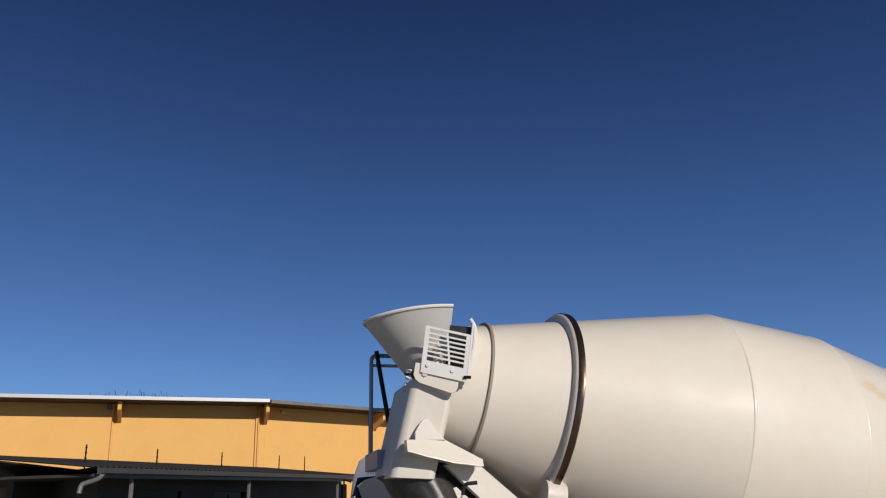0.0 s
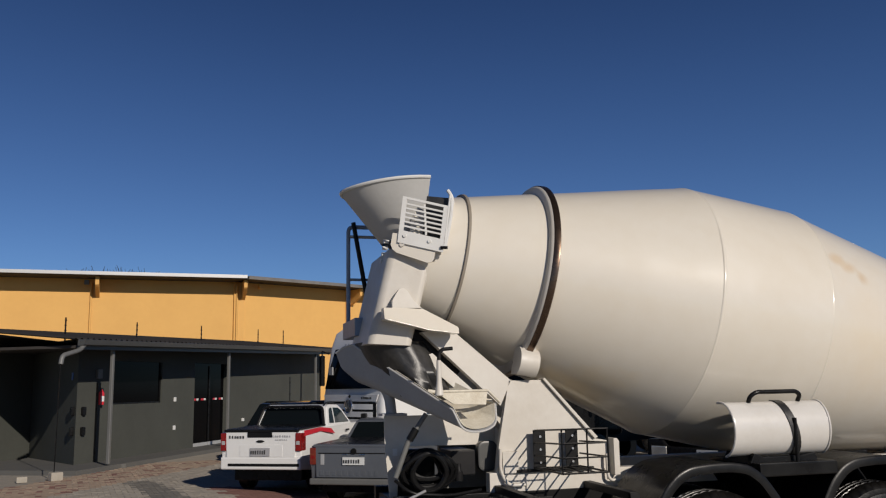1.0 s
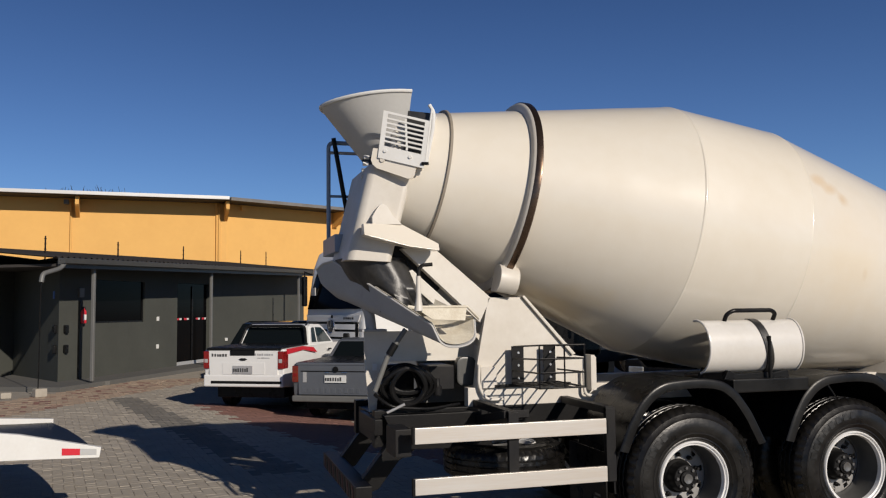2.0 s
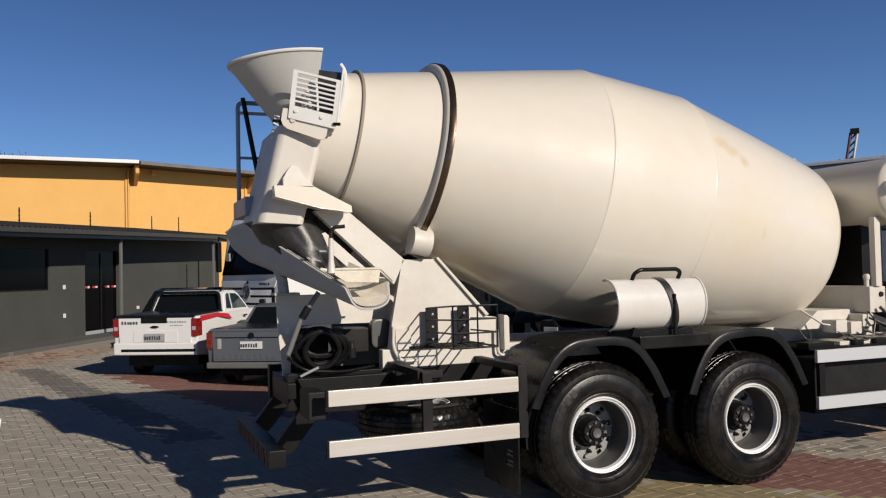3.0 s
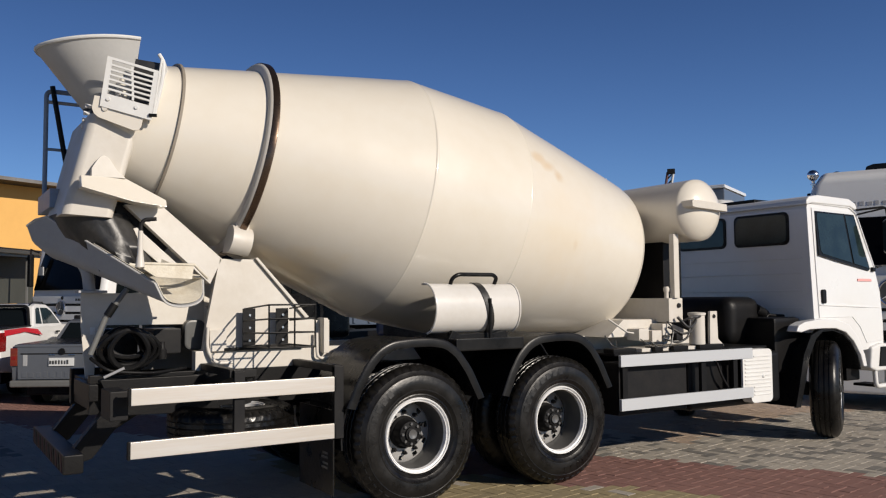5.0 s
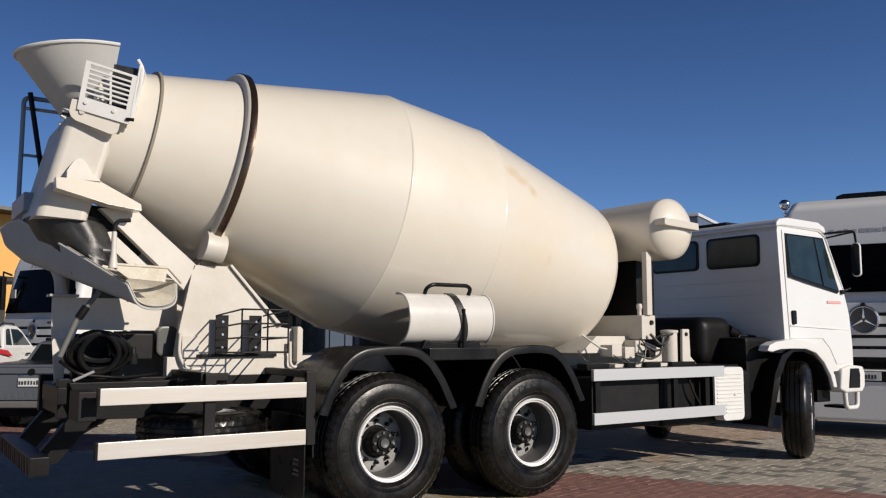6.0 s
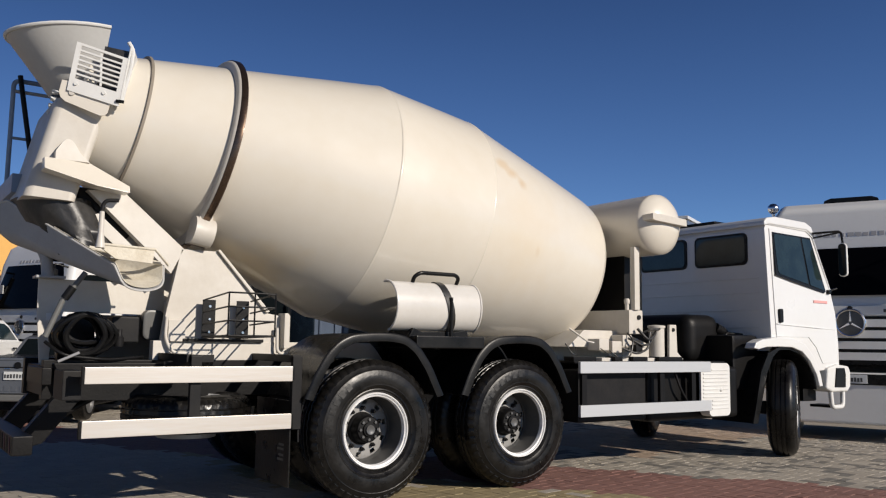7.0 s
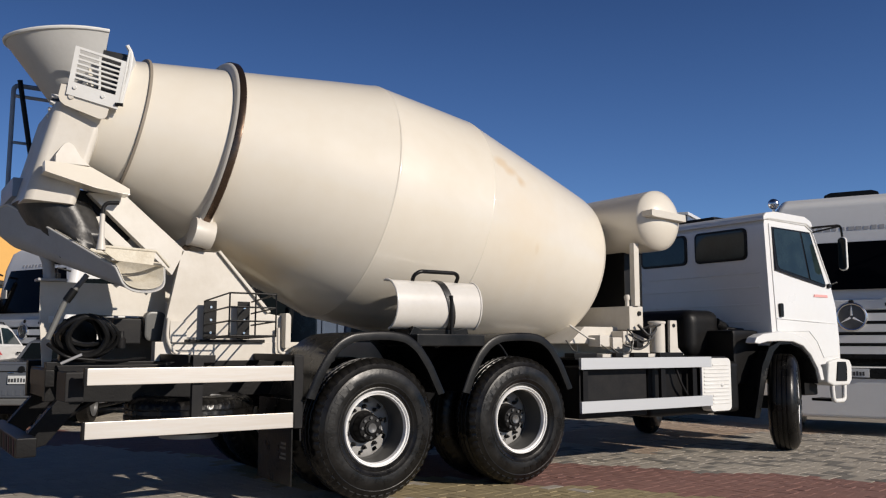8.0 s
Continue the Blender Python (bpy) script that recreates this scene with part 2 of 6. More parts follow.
# tan reflection of the sunlit ground put into the underside's colour
stain_or_glow(M["cream"], (-0.7, 0.9, 1.72), (0.6, 0.6, 0.25), (0.68, 0.52, 0.29), 0.55)


# ---- mesh helpers ----
def finish(ob, mat, smooth=40):
    me = ob.data
    for m in (mat if isinstance(mat, (list, tuple)) else [mat]):
        me.materials.append(m)
    if smooth:
        me.shade_smooth()
        me.set_sharp_from_angle(angle=radians(smooth))
        if len(me.vertices) < 420:
            w = ob.modifiers.new("even_faces", "WEIGHTED_NORMAL")
            w.keep_sharp, w.weight = True, 80
    return ob


def part(name, bm, mat, parent=None, label="", smooth=40):
    me = bpy.data.meshes.new(name)
    bmesh.ops.recalc_face_normals(bm, faces=bm.faces)
    bm.to_mesh(me)
    bm.free()
    ob = new(name, me)
    finish(ob, mat, smooth)
    if parent:
        ob.parent = parent
    if label:
        ob["label"] = label
    return ob


def thing(name, label, category, m=None, group="", kind=""):
    ob = new(name)
    ob.empty_display_size = 0.2
    if m:
        ob.matrix_basis = m
    return tagged(ob, label, category, group, kind)


def bevel_all(bm, verts, width, segments=2, angle=30):
    if width <= 0:
        return
    vs = set(verts)
    edges = [e for e in bm.edges if e.verts[0] in vs and e.verts[1] in vs and len(e.link_faces) == 2
             and e.calc_face_angle(0) > radians(angle)]
    bmesh.ops.bevel(bm, geom=edges, offset=width, segments=segments, affect="EDGES", profile=0.6, clamp_overlap=True)


def box(bm, x0, x1, y0, y1, z0, z1, bevel=0.004, m=None, segments=2):
    r = bmesh.ops.create_cube(bm, size=1)
    vs = r["verts"]
    for v in vs:
        v.co = Vector((x0 + (v.co.x + 0.5) * (x1 - x0), y0 + (v.co.y + 0.5) * (y1 - y0), z0 + (v.co.z + 0.5) * (z1 - z0)))
        if m:
            v.co = m @ v.co
    bmesh.ops.recalc_face_normals(bm, faces=list({f for v in vs for f in v.link_faces}))
    bevel_all(bm, vs, bevel, segments)
    return bm


def boxed(*a, **k):
    return box(bmesh.new(), *a, **k)


def prism(bm, outline, a, b, axis="y", bevel=0.004, m=None, segments=2, angle=30):
    """A plate of the given outline between a and b along an axis. The outline is (x, z), (x, y) or (y, z)."""
    def at(p, k):
        v = {"y": (p[0], k, p[1]), "z": (p[0], p[1], k), "x": (k, p[0], p[1])}[axis]
        return m @ Vector(v) if m else Vector(v)
    lo = [bm.verts.new(at(p, a)) for p in outline]
    hi = [bm.verts.new(at(p, b)) for p in outline]
    n = len(outline)
    faces = [bm.faces.new(lo), bm.faces.new(hi[::-1])]
    for i in range(n):
        faces.append(bm.faces.new((lo[i], hi[i], hi[(i + 1) % n], lo[(i + 1) % n])))
    bmesh.ops.recalc_face_normals(bm, faces=faces)
    bevel_all(bm, lo + hi, bevel, segments, angle)
    return bm


def prismed(*a, **k):
    return prism(bmesh.new(), *a, **k)


def round_rect(x0, x1, z0, z1, r, n=4):
    out = []
    for cx, cz, a0 in ((x1 - r, z1 - r, 0), (x0 + r, z1 - r, 90), (x0 + r, z0 + r, 180), (x1 - r, z0 + r, 270)):
        for i in range(n + 1):
            a = radians(a0 + 90 * i / n)
            out.append((cx + r * math.cos(a), cz + r * math.sin(a)))
    return out


def tube(bm, points, r, seg=10, closed=False, caps=True):
    pts = [Vector(p) for p in points]
    rings = []
    n = len(pts)
    ref = None
    for i, p in enumerate(pts):
        a = pts[(i - 1) % n] if (i or closed) else p
        b = pts[(i + 1) % n] if (i < n - 1 or closed) else p
        d = (b - a).normalized()
        if ref is None:
            ref = d.orthogonal().normalized()
        ref = (ref - d * ref.dot(d)).normalized()
        s = d.cross(ref)
        rings.append([bm.verts.new(p + r * (math.cos(2 * math.pi * k / seg) * ref + math.sin(2 * math.pi * k / seg) * s))
                      for k in range(seg)])
    for i in range(n if closed else n - 1):
        q, w = rings[i], rings[(i + 1) % n]
        for k in range(seg):
            bm.faces.new((q[k], q[(k + 1) % seg], w[(k + 1) % seg], w[k]))
    if caps and not closed:
        bm.faces.new(rings[0][::-1])
        bm.faces.new(rings[-1])
    return bm


def bent(points, r=0.05, n=5):
    """A polyline with its corners rounded."""
    pts = [Vector(p) for p in points]
    out = [pts[0]]
    for i in range(1, len(pts) - 1):
        a, b, c = pts[i - 1], pts[i], pts[i + 1]
        k = min(r, (a - b).length * 0.45, (c - b).length * 0.45)
        p, q = b + (a - b).normalized() * k, b + (c - b).normalized() * k
        for j in range(n + 1):
            t = j / n
            out.append((1 - t) ** 2 * p + 2 * t * (1 - t) * b + t * t * q)
    return out + [pts[-1]]


def tubed(points, r, seg=10, bend=0.0, closed=False):
    return tube(bmesh.new(), bent(points, bend) if bend else points, r, seg, closed)


def lathe(bm, profile, m=None, seg=48, span=(0, 360), wobble=None):
    """Turns (along, radius) pairs about the local x axis."""
    full = abs(span[1] - span[0]) >= 359.9
    count = seg if full else seg + 1
    rings = []
    for i in range(count):
        a = radians(span[0] + (span[1] - span[0]) * i / seg)
        ring = []
        for j, (s, r) in enumerate(profile):
            rr = r + (wobble(i, j) if wobble else 0)
            v = Vector((s, rr * math.cos(a), rr * math.sin(a)))
            ring.append(bm.verts.new(m @ v if m else v))
        rings.append(ring)
    for i in range(seg if full else seg):
        q, w = rings[i], rings[(i + 1) % count]
        for j in range(len(profile) - 1):
            bm.faces.new((q[j], w[j], w[j + 1], q[j + 1]))
    bmesh.ops.remove_doubles(bm, verts=[v for r in rings for v in r], dist=1e-5)
    return bm


def lathed(*a, **k):
    return lathe(bmesh.new(), *a, **k)


def shell(bm, thickness):
    bmesh.ops.recalc_face_normals(bm, faces=bm.faces)
    bmesh.ops.solidify(bm, geom=bm.faces[:], thickness=thickness)
    return bm


def grid_sheet(bm, rows):
    """A sheet through rows of points."""
    vs = [[bm.verts.new(p) for p in row] for row in rows]
    for a, b in zip(vs, vs[1:]):
        for i in range(len(a) - 1):
            bm.faces.new((a[i], a[i + 1], b[i + 1], b[i]))
    return bm


ALONG_Y = Matrix.Rotation(radians(90), 4, "Z")       # turns a lathe's x axis to y
ALONG_Z = Matrix.Rotation(radians(-90), 4, "Y")      # and to z

# ---- ground ----
def ease(k):
    k = min(1.0, max(0.0, k))
    return k * k * (3 - 2 * k)


def fall(x, y):
    """The yard falls gently behind and ahead of the mixer, towards the parked vehicles."""
    behind, ahead = ease((y - 4) / 5) * ease((x + 3.5) / 3.5), ease((x - 6.2) / 3.0)
    return -0.2 * behind - 0.22 * ahead * (1 - behind)


def fallen_sheet(bm, x0, x1, y0, y1, z):
    """A rectangle of ground that follows the fall."""
    xs = sorted({x0, x1, *(v for v in np.arange(-3.5, 9.26, 0.25) if x0 < v < x1)})
    ys = sorted({y0, y1, *(v for v in np.arange(4.0, 9.01, 0.25) if y0 < v < y1)})
    return grid_sheet(bm, [[(x, y, z + fall(x, y)) for x in xs] for y in ys])


LAY = 9.0                                                     # the herringbone's turn in the yard
PA, PB = Vector((math.cos(radians(LAY)), math.sin(radians(LAY)), 0)), Vector((-math.sin(radians(LAY)), math.cos(radians(LAY)), 0))
bm = fallen_sheet(bmesh.new(), -900, 900, -900, 900, -0.006)
ground = part("ground", bm, M["sand"], None, "", 0)
tagged(ground, "sandy ground under the yard paving", "ground", kind="structure")

FA = radians(62)
FU, FN = Vector((math.cos(FA), math.sin(FA), 0)), Vector((math.sin(FA), -math.cos(FA), 0))
FC = Vector((-6.2, 14.81, 0))


def paver_kind(x, y):
    c = 0.839 * x + 0.545 * y - 0.15 * max(y - 1.0, 0.0)
    off = (Vector((x, y, 0)) - FC).dot(FN)
    if off < 1.9 and y > 9.5 and x < 4:
        return "salmon" if random.random() < 0.85 else "red"
    if y > 5.0 and x < 3.6:
        left = -3.3 + (10.8 - y) * 0.32 + 0.1 * math.sin(9 * y)
        if left < x < left + 2.0 and y < 11.3:
            return "red"
        d = (x + 4.32) * 0.967 + (y - 10.1) * 0.254
        return "dark" if 0.0 < d < 0.55 and y < 13 else "grey"
    wob = 0.06 * math.sin(3.1 * (x - y))
    if 1.2 + wob < c < 2.45 + wob:
        return "red"
    if 0.25 < c < 1.2 + wob and x > -0.3:
        return "yellow" if random.random() < 0.9 else "grey"
    if x > 3.6 and 1.1 + 0.25 * (x - 5) < y < 3.0 + 0.25 * (x - 5):
        return "salmon"
    d = (x + 4.32) * 0.967 + (y - 10.1) * 0.254
    if 0.0 < d < 0.55 and 4 < y < 13:
        return "dark"
    speck = math.sin(12.9898 * x + 78.233 * y) * 43758.5453 % 1.0
    return "dark" if x > 1.2 and speck < 0.25 else "grey"


LEN, WID, GAP = 0.20, 0.10, 0.003
random.seed(5)
tops = {k: ([], []) for k in ("grey", "red", "yellow", "dark", "salmon")}
singles = []
for j in range(-62, 195):
    for i in range(-128, 114):
        if (i + j) % 4 not in (0, 2):                         # a block starts on every second cell, across or along
            continue
        turn = 0 if (i + j) % 4 == 0 else 90
        u, v = (i + 1.0, j + 0.5) if turn == 0 else (i + 0.5, j + 1.0)
        c = PA * (u * WID) + PB * (v * WID)
        QA, QB = (PA, PB) if turn == 0 else (PB, -PA)
        x, y = c.x, c.y
        if not (-9.5 < x < 9.5 and -3.6 < y < 17.5):
            continue
        if y > 6 and not (-9.5 < x < 3.2):
            continue
        if (c - FC).dot(FN) < 0.03 and y > 12:
            continue
        kind = paver_kind(x, y)
        if 1.45 < x < 4.4 and -1.1 < y < -0.1 and len(singles) < 300:
            singles.append((kind, x, y, turn))
            continue
        vl, fl = tops[kind]
        b = len(vl)
        z = 0.0012 * random.uniform(-1, 1)
        tx, ty = random.uniform(-1, 1) * 0.0016, random.uniform(-1, 1) * 0.0012
        for inset, zz in ((0.0, -0.003), (0.0035, 0.0)):
            for sx, sy in ((-1, -1), (1, -1), (1, 1), (-1, 1)):
                p = c + QA * (sx * (LEN / 2 - GAP / 2 - inset)) + QB * (sy * (WID / 2 - GAP / 2 - inset))
                vl.append((p.x, p.y, fall(p.x, p.y) + zz + (z + tx * sx + ty * sy if zz == 0.0 else 0)))
        fl.append((b + 4, b + 5, b + 6, b + 7))
        for q in range(4):
            fl.append((b + q, b + (q + 1) % 4, b + 4 + (q + 1) % 4, b + 4 + q))
paving = new("paving", bpy.data.meshes.new("paving"))
vl, fl, mats = [], [], []
for k, name in enumerate(tops):
    base = len(vl)
    vl += tops[name][0]
    fl += [tuple(base + q for q in f) for f in tops[name][1]]
    mats += [k] * len(tops[name][1])
    paving.data.materials.append(M["paver_" + name])
paving.data.from_pydata(vl, [], fl)
paving.data.polygons.foreach_set("material_index", mats)
paving.data.update()
tagged(paving, "block paving in grey with red and ochre bands", "paving", kind="stuff")
# outer yard, past the laid blocks
outer = bmesh.new()
for x0, x1, y0, y1 in ((-60, -9.5, -40, 60), (9.5, 60, -40, 60), (-9.5, 9.5, -40, -3.6), (3.2, 9.5, 6, 60), (-9.5, 3.2, 17.5, 60)):
    fallen_sheet(outer, x0, x1, y0, y1, -0.004)
yard = M["paver_grey"].copy()
yard.name = "distant_block_paving"
ntr = yard.node_tree
brick = ntr.nodes.new("ShaderNodeTexBrick")
brick.inputs["Scale"].default_value = 1.0
brick.inputs["Brick Width"].default_value, brick.inputs["Row Height"].default_value, brick.inputs["Mortar Size"].default_value = 0.2, 0.1, 0.004
brick.inputs["Color1"].default_value, brick.inputs["Color2"].default_value, brick.inputs["Mortar"].default_value = (0.35, 0.31, 0.258, 1), (0.295, 0.262, 0.216, 1), (0.30, 0.27, 0.226, 1)
tco = ntr.nodes.new("ShaderNodeTexCoord")
tmp = ntr.nodes.new("ShaderNodeMapping")
tmp.inputs["Rotation"].default_value = (0, 0, radians(-LAY))
ntr.links.new(tco.outputs["Object"], tmp.inputs[0])
ntr.links.new(tmp.outputs[0], brick.inputs["Vector"])
ntr.links.new(brick.outputs[0], ntr.nodes["Principled BSDF"].inputs["Base Color"])
o = part("outer_yard", outer, yard, None, "", 0)
tagged(o, "grey block paving of the outer yard", "paving", kind="structure")


# ---- dark office building ----
def fac(s, off, z):
    return FC + FU * s - FN * off + Vector((0, 0, z))


FM = Matrix(((FU.x, -FN.x, 0, FC.x), (FU.y, -FN.y, 0, FC.y), (0, 0, 1, 0), (0, 0, 0, 1)))
office = thing("office_building", "low dark grey office building with a lean-to canopy", "building")
WT = 3.05
# front wall with the window and door left open
bm = bmesh.new()
OW = 1.0
prism(bm, [(1.25, OW), (2.60, OW), (2.60, OW + 0.22), (1.404, OW + 0.22)], 0.1, WT, axis="z", bevel=0, m=FM)
for s0, s1, z0, z1 in ((2.60, 4.90, 0.1, 1.45), (2.60, 4.90, 2.55, WT), (4.90, 6.68, 0.1, WT), (6.68, 8.68, 2.58, WT), (8.68, 17.0, 0.1, WT)):
    box(bm, s0, s1, OW, OW + 0.22, z0, z1, 0, FM)
bmesh.ops.remove_doubles(bm, verts=bm.verts, dist=1e-4)
part("front_wall", bm, M["dark_wall"], office, "dark olive-grey rendered wall", 0)
LM = FM @ Matrix.Translation((1.25, OW, 0)) @ Matrix.Rotation(radians(55), 4, "Z")
part("side_wall", boxed(0.27, 11, -0.22, 0, 0.1, WT, 0, LM), M["dark_wall"], office)
part("back_fill", boxed(1.8, 16.8, 3.8, 4.0, 0.1, 3.0, 0, FM), M["dark_wall"], office)
part("plinth", boxed(0.0, 17.2, 0.0, 4.0, -0.02, 0.1, 0.01, FM), M["concrete"], office, "dark concrete plinth")
part("side_plinth", boxed(-0.6, 11, -1.0, 0.1, -0.02, 0.095, 0.01, LM), M["concrete"], office)
win = part("window", boxed(2.60, 4.90, OW + 0.06, OW + 0.08, 1.45, 2.55, 0.0, FM), M["black_void"], office, "dark reflective window")
part("window_frame", boxed(2.60, 2.65, OW + 0.04, OW + 0.1, 1.45, 2.55, 0.003, FM), M["black"], win)
part("window_frame", boxed(4.85, 4.90, OW + 0.04, OW + 0.1, 1.45, 2.55, 0.003, FM), M["black"], win)
part("window_sill", boxed(2.65, 4.85, OW + 0.04, OW + 0.1, 1.45, 1.49, 0.003, FM), M["black"], win)
dr = part("glass_door", boxed(6.68, 8.68, OW + 0.10, OW + 0.12, 0.1, 2.58, 0.0, FM), M["black_void"], office, "dark glass double door with a red and white safety band")
for s0, s1 in ((6.70, 7.66), (7.70, 8.66)):
    part("door_rail", boxed(s0, s1, OW + 0.06, OW + 0.1, 0.1, 0.2, 0.004, FM), M["fascia"], dr)
    part("door_frame", boxed(s0, s0 + 0.04, OW + 0.07, OW + 0.1, 0.2, 2.5, 0.004, FM), M["black"], dr)
for k, s0 in enumerate((6.78, 6.98, 7.25, 7.42, 7.95, 8.12, 8.38, 8.52)):
    part("safety_band", boxed(s0, s0 + (0.17 if k % 2 == 0 else 0.12), OW + 0.092, OW + 0.097, 1.46, 1.52, 0, FM), M["red"] if k % 2 == 0 else M["white_matt"], dr)
part("panel_joint", boxed(13.75, 13.83, OW - 0.015, OW + 0.01, 0.5, 2.2, 0.002, FM), M["black"], office)
for z in (1.46, 0.67):
    part("switch_plate", prismed(round_rect(5.53, 5.64, z, z + 0.12, 0.015), OW - 0.025, OW, m=FM), M["white_matt"], office)
part("switch_plate", prismed(round_rect(9.8, 9.96, 0.72, 0.82, 0.015), OW - 0.025, OW, m=FM), M["white_matt"], office)
part("access_sign", prismed(round_rect(0.30, 0.40, 2.06, 2.24, 0.01), 0.0, 0.012, m=LM), M["blue_sign"], office, "small blue access sign")
part("meter_box", prismed(round_rect(1.94, 2.12, 2.1, 2.32, 0.01), OW - 0.06, OW, m=FM), M["post_grey"], office)
for z in (1.23, 0.76):
    part("wall_socket", prismed(round_rect(1.42, 1.54, z, z + 0.2, 0.03), OW - 0.07, OW, m=FM, bevel=0.01), M["black"], office)
    part("wall_socket", prismed(round_rect(0.1, 0.24, z, z + 0.2, 0.03), 0.0, 0.07, m=LM, bevel=0.01), M["black"], office)
part("door_leaf", boxed(2.0, 2.34, OW - 0.04, OW, 0.1, 2.0, 0.005, FM), M["dark_wall"], office, "narrow service door ajar")
part("service_opening", boxed(1.965, 2.0, OW - 0.015, OW, 0.1, 2.02, 0.0, FM), M["black"], office)
# canopy: roof sheet, gutter, posts
SL = 0.024
rows = []
for k in range(0, 325):
    s = -0.5 + k * 0.052
    rows.append([fac(s, off, 2.93 + SL * s + (off + 0.15) * 0.10 + 0.025 * math.sin(k * 2 * math.pi / 4)) for off in (-0.15, 0.6, 1.6, 2.6, 4.1)])
part("roof_sheet", shell(grid_sheet(bmesh.new(), rows), 0.006), M["roof_dark"], office, "dark corrugated roof sheet", 60)
GM2 = FM @ Matrix(((1, 0, 0, 0), (0, 1, 0, 0), (SL, 0, 1, 0), (0, 0, 0, 1)))
part("gutter", prismed([(-0.18, 2.78), (-0.30, 2.80), (-0.32, 2.91), (-0.29, 2.915), (-0.17, 2.83), (-0.16, 2.92), (-0.13, 2.92), (-0.13, 2.78)], -0.35, 16.1, axis="x", bevel=0.004, m=GM2), M["gutter"], office, "dark grey gutter")
part("fascia_board", boxed(-0.3, 16.0, -0.125, -0.09, 2.70, 2.86, 0.004, GM2), M["gutter"], office)
part("wall_head", boxed(2.0, 16.9, OW + 0.004, OW + 0.2, 2.64, 3.03, 0, GM2), M["dark_wall"], office)
part("canopy_ceiling", boxed(-0.2, 16.0, -0.09, 3.8, 2.74, 2.80, 0, GM2), M["roof_dark"], office)
for s in (1.17, 6.95, 14.0):
    part("canopy_post", prismed(round_rect(s - 0.04, s + 0.04, 0.0, 0.08, 0.015), 0.14, 2.72 + SL * s, axis="z", m=FM), M["post_grey"], office, "grey steel canopy post")
part("downpipe", tubed([fac(-0.22, -0.22, 2.82), fac(-0.36, -0.21, 2.68), fac(-0.92, -0.2, 2.54), fac(-0.96, -0.2, 2.36)], 0.05, 12, bend=0.08), M["post_grey"], office, "grey downpipe")
rows = [[LM @ Vector((s, off, 2.86 + (off + 0.3) * 0.1)) for off in (-0.3, 0.4, 1.2, 2.2)] for s in np.linspace(-0.3, 11, 40)]
part("side_roof", shell(grid_sheet(bmesh.new(), rows), 0.03), M["roof_dark"], office)
part("rain_chain", tubed([fac(-0.96, -0.2, 2.38), fac(-0.96, -0.18, 0.0)], 0.012, 6), M["black"], office)
block = thing("concrete_block", "small pale concrete block at the foot of the rain chain", "block", Matrix.Translation(fac(-0.96, -0.22, 0)) @ pose(0, 0, 0, 0, 0, 30))
part("block_body", boxed(-0.12, 0.12, -0.1, 0.1, 0, 0.17, 0.02), M["block"], block)
b2 = thing("concrete_block", "small pale concrete block at the foot of the rain chain", "block", Matrix.Translation(fac(-1.35, 0.25, 0)) @ pose(0, 0, 0, 0, 0, 10))
part("block_body", boxed(-0.1, 0.1, -0.08, 0.08, 0, 0.12, 0.02), M["block"], b2)

ext = thing("fire_extinguisher", "red fire extinguisher hung on the office wall", "extinguisher", FM @ Matrix.Translation((2.02, 0.88, 1.46)) @ Matrix.Scale(0.82, 4))
part("cylinder", lathed([(0.0, 0.0), (0.0, 0.07), (0.02, 0.08), (0.34, 0.08), (0.40, 0.05), (0.42, 0.025), (0.46, 0.025), (0.46, 0)], ALONG_Z, 20), M["red"], ext)
part("label", lathed([(0.10, 0.0815), (0.26, 0.0815)], ALONG_Z, 20, span=(120, 240)), M["white_matt"], ext, "white label")
part("valve", boxed(-0.05, 0.06, -0.015, 0.015, 0.44, 0.49, 0.005), M["black"], ext)
part("hose", tubed([(0.05, 0, 0.45), (0.1, 0, 0.38), (0.09, 0, 0.15)], 0.012, bend=0.05), M["black"], ext)

# ---- razor-wire posts above the office roof ----
for s, z1 in ((2.03, 3.64), (5.13, 3.73), (8.8, 3.86), (13.07, 4.0), (15.4, 4.1)):
    pst = thing("fence_post", "thin dark security fence post on the roof edge", "post", FM @ Matrix.Translation((s, 2.0, 3.1 + 0.022 * s)), group="roof fence posts")
    part("post_tube", boxed(-0.014, 0.014, -0.014, 0.014, -0.25, z1 - 3.1 - 0.022 * s, 0.004), M["black_steel"], pst)
    for k in range(3):
        part("insulator", boxed(-0.02, 0.024, -0.022, 0.022, 0.15 + 0.13 * k, 0.18 + 0.13 * k, 0.008), M["black"], pst)

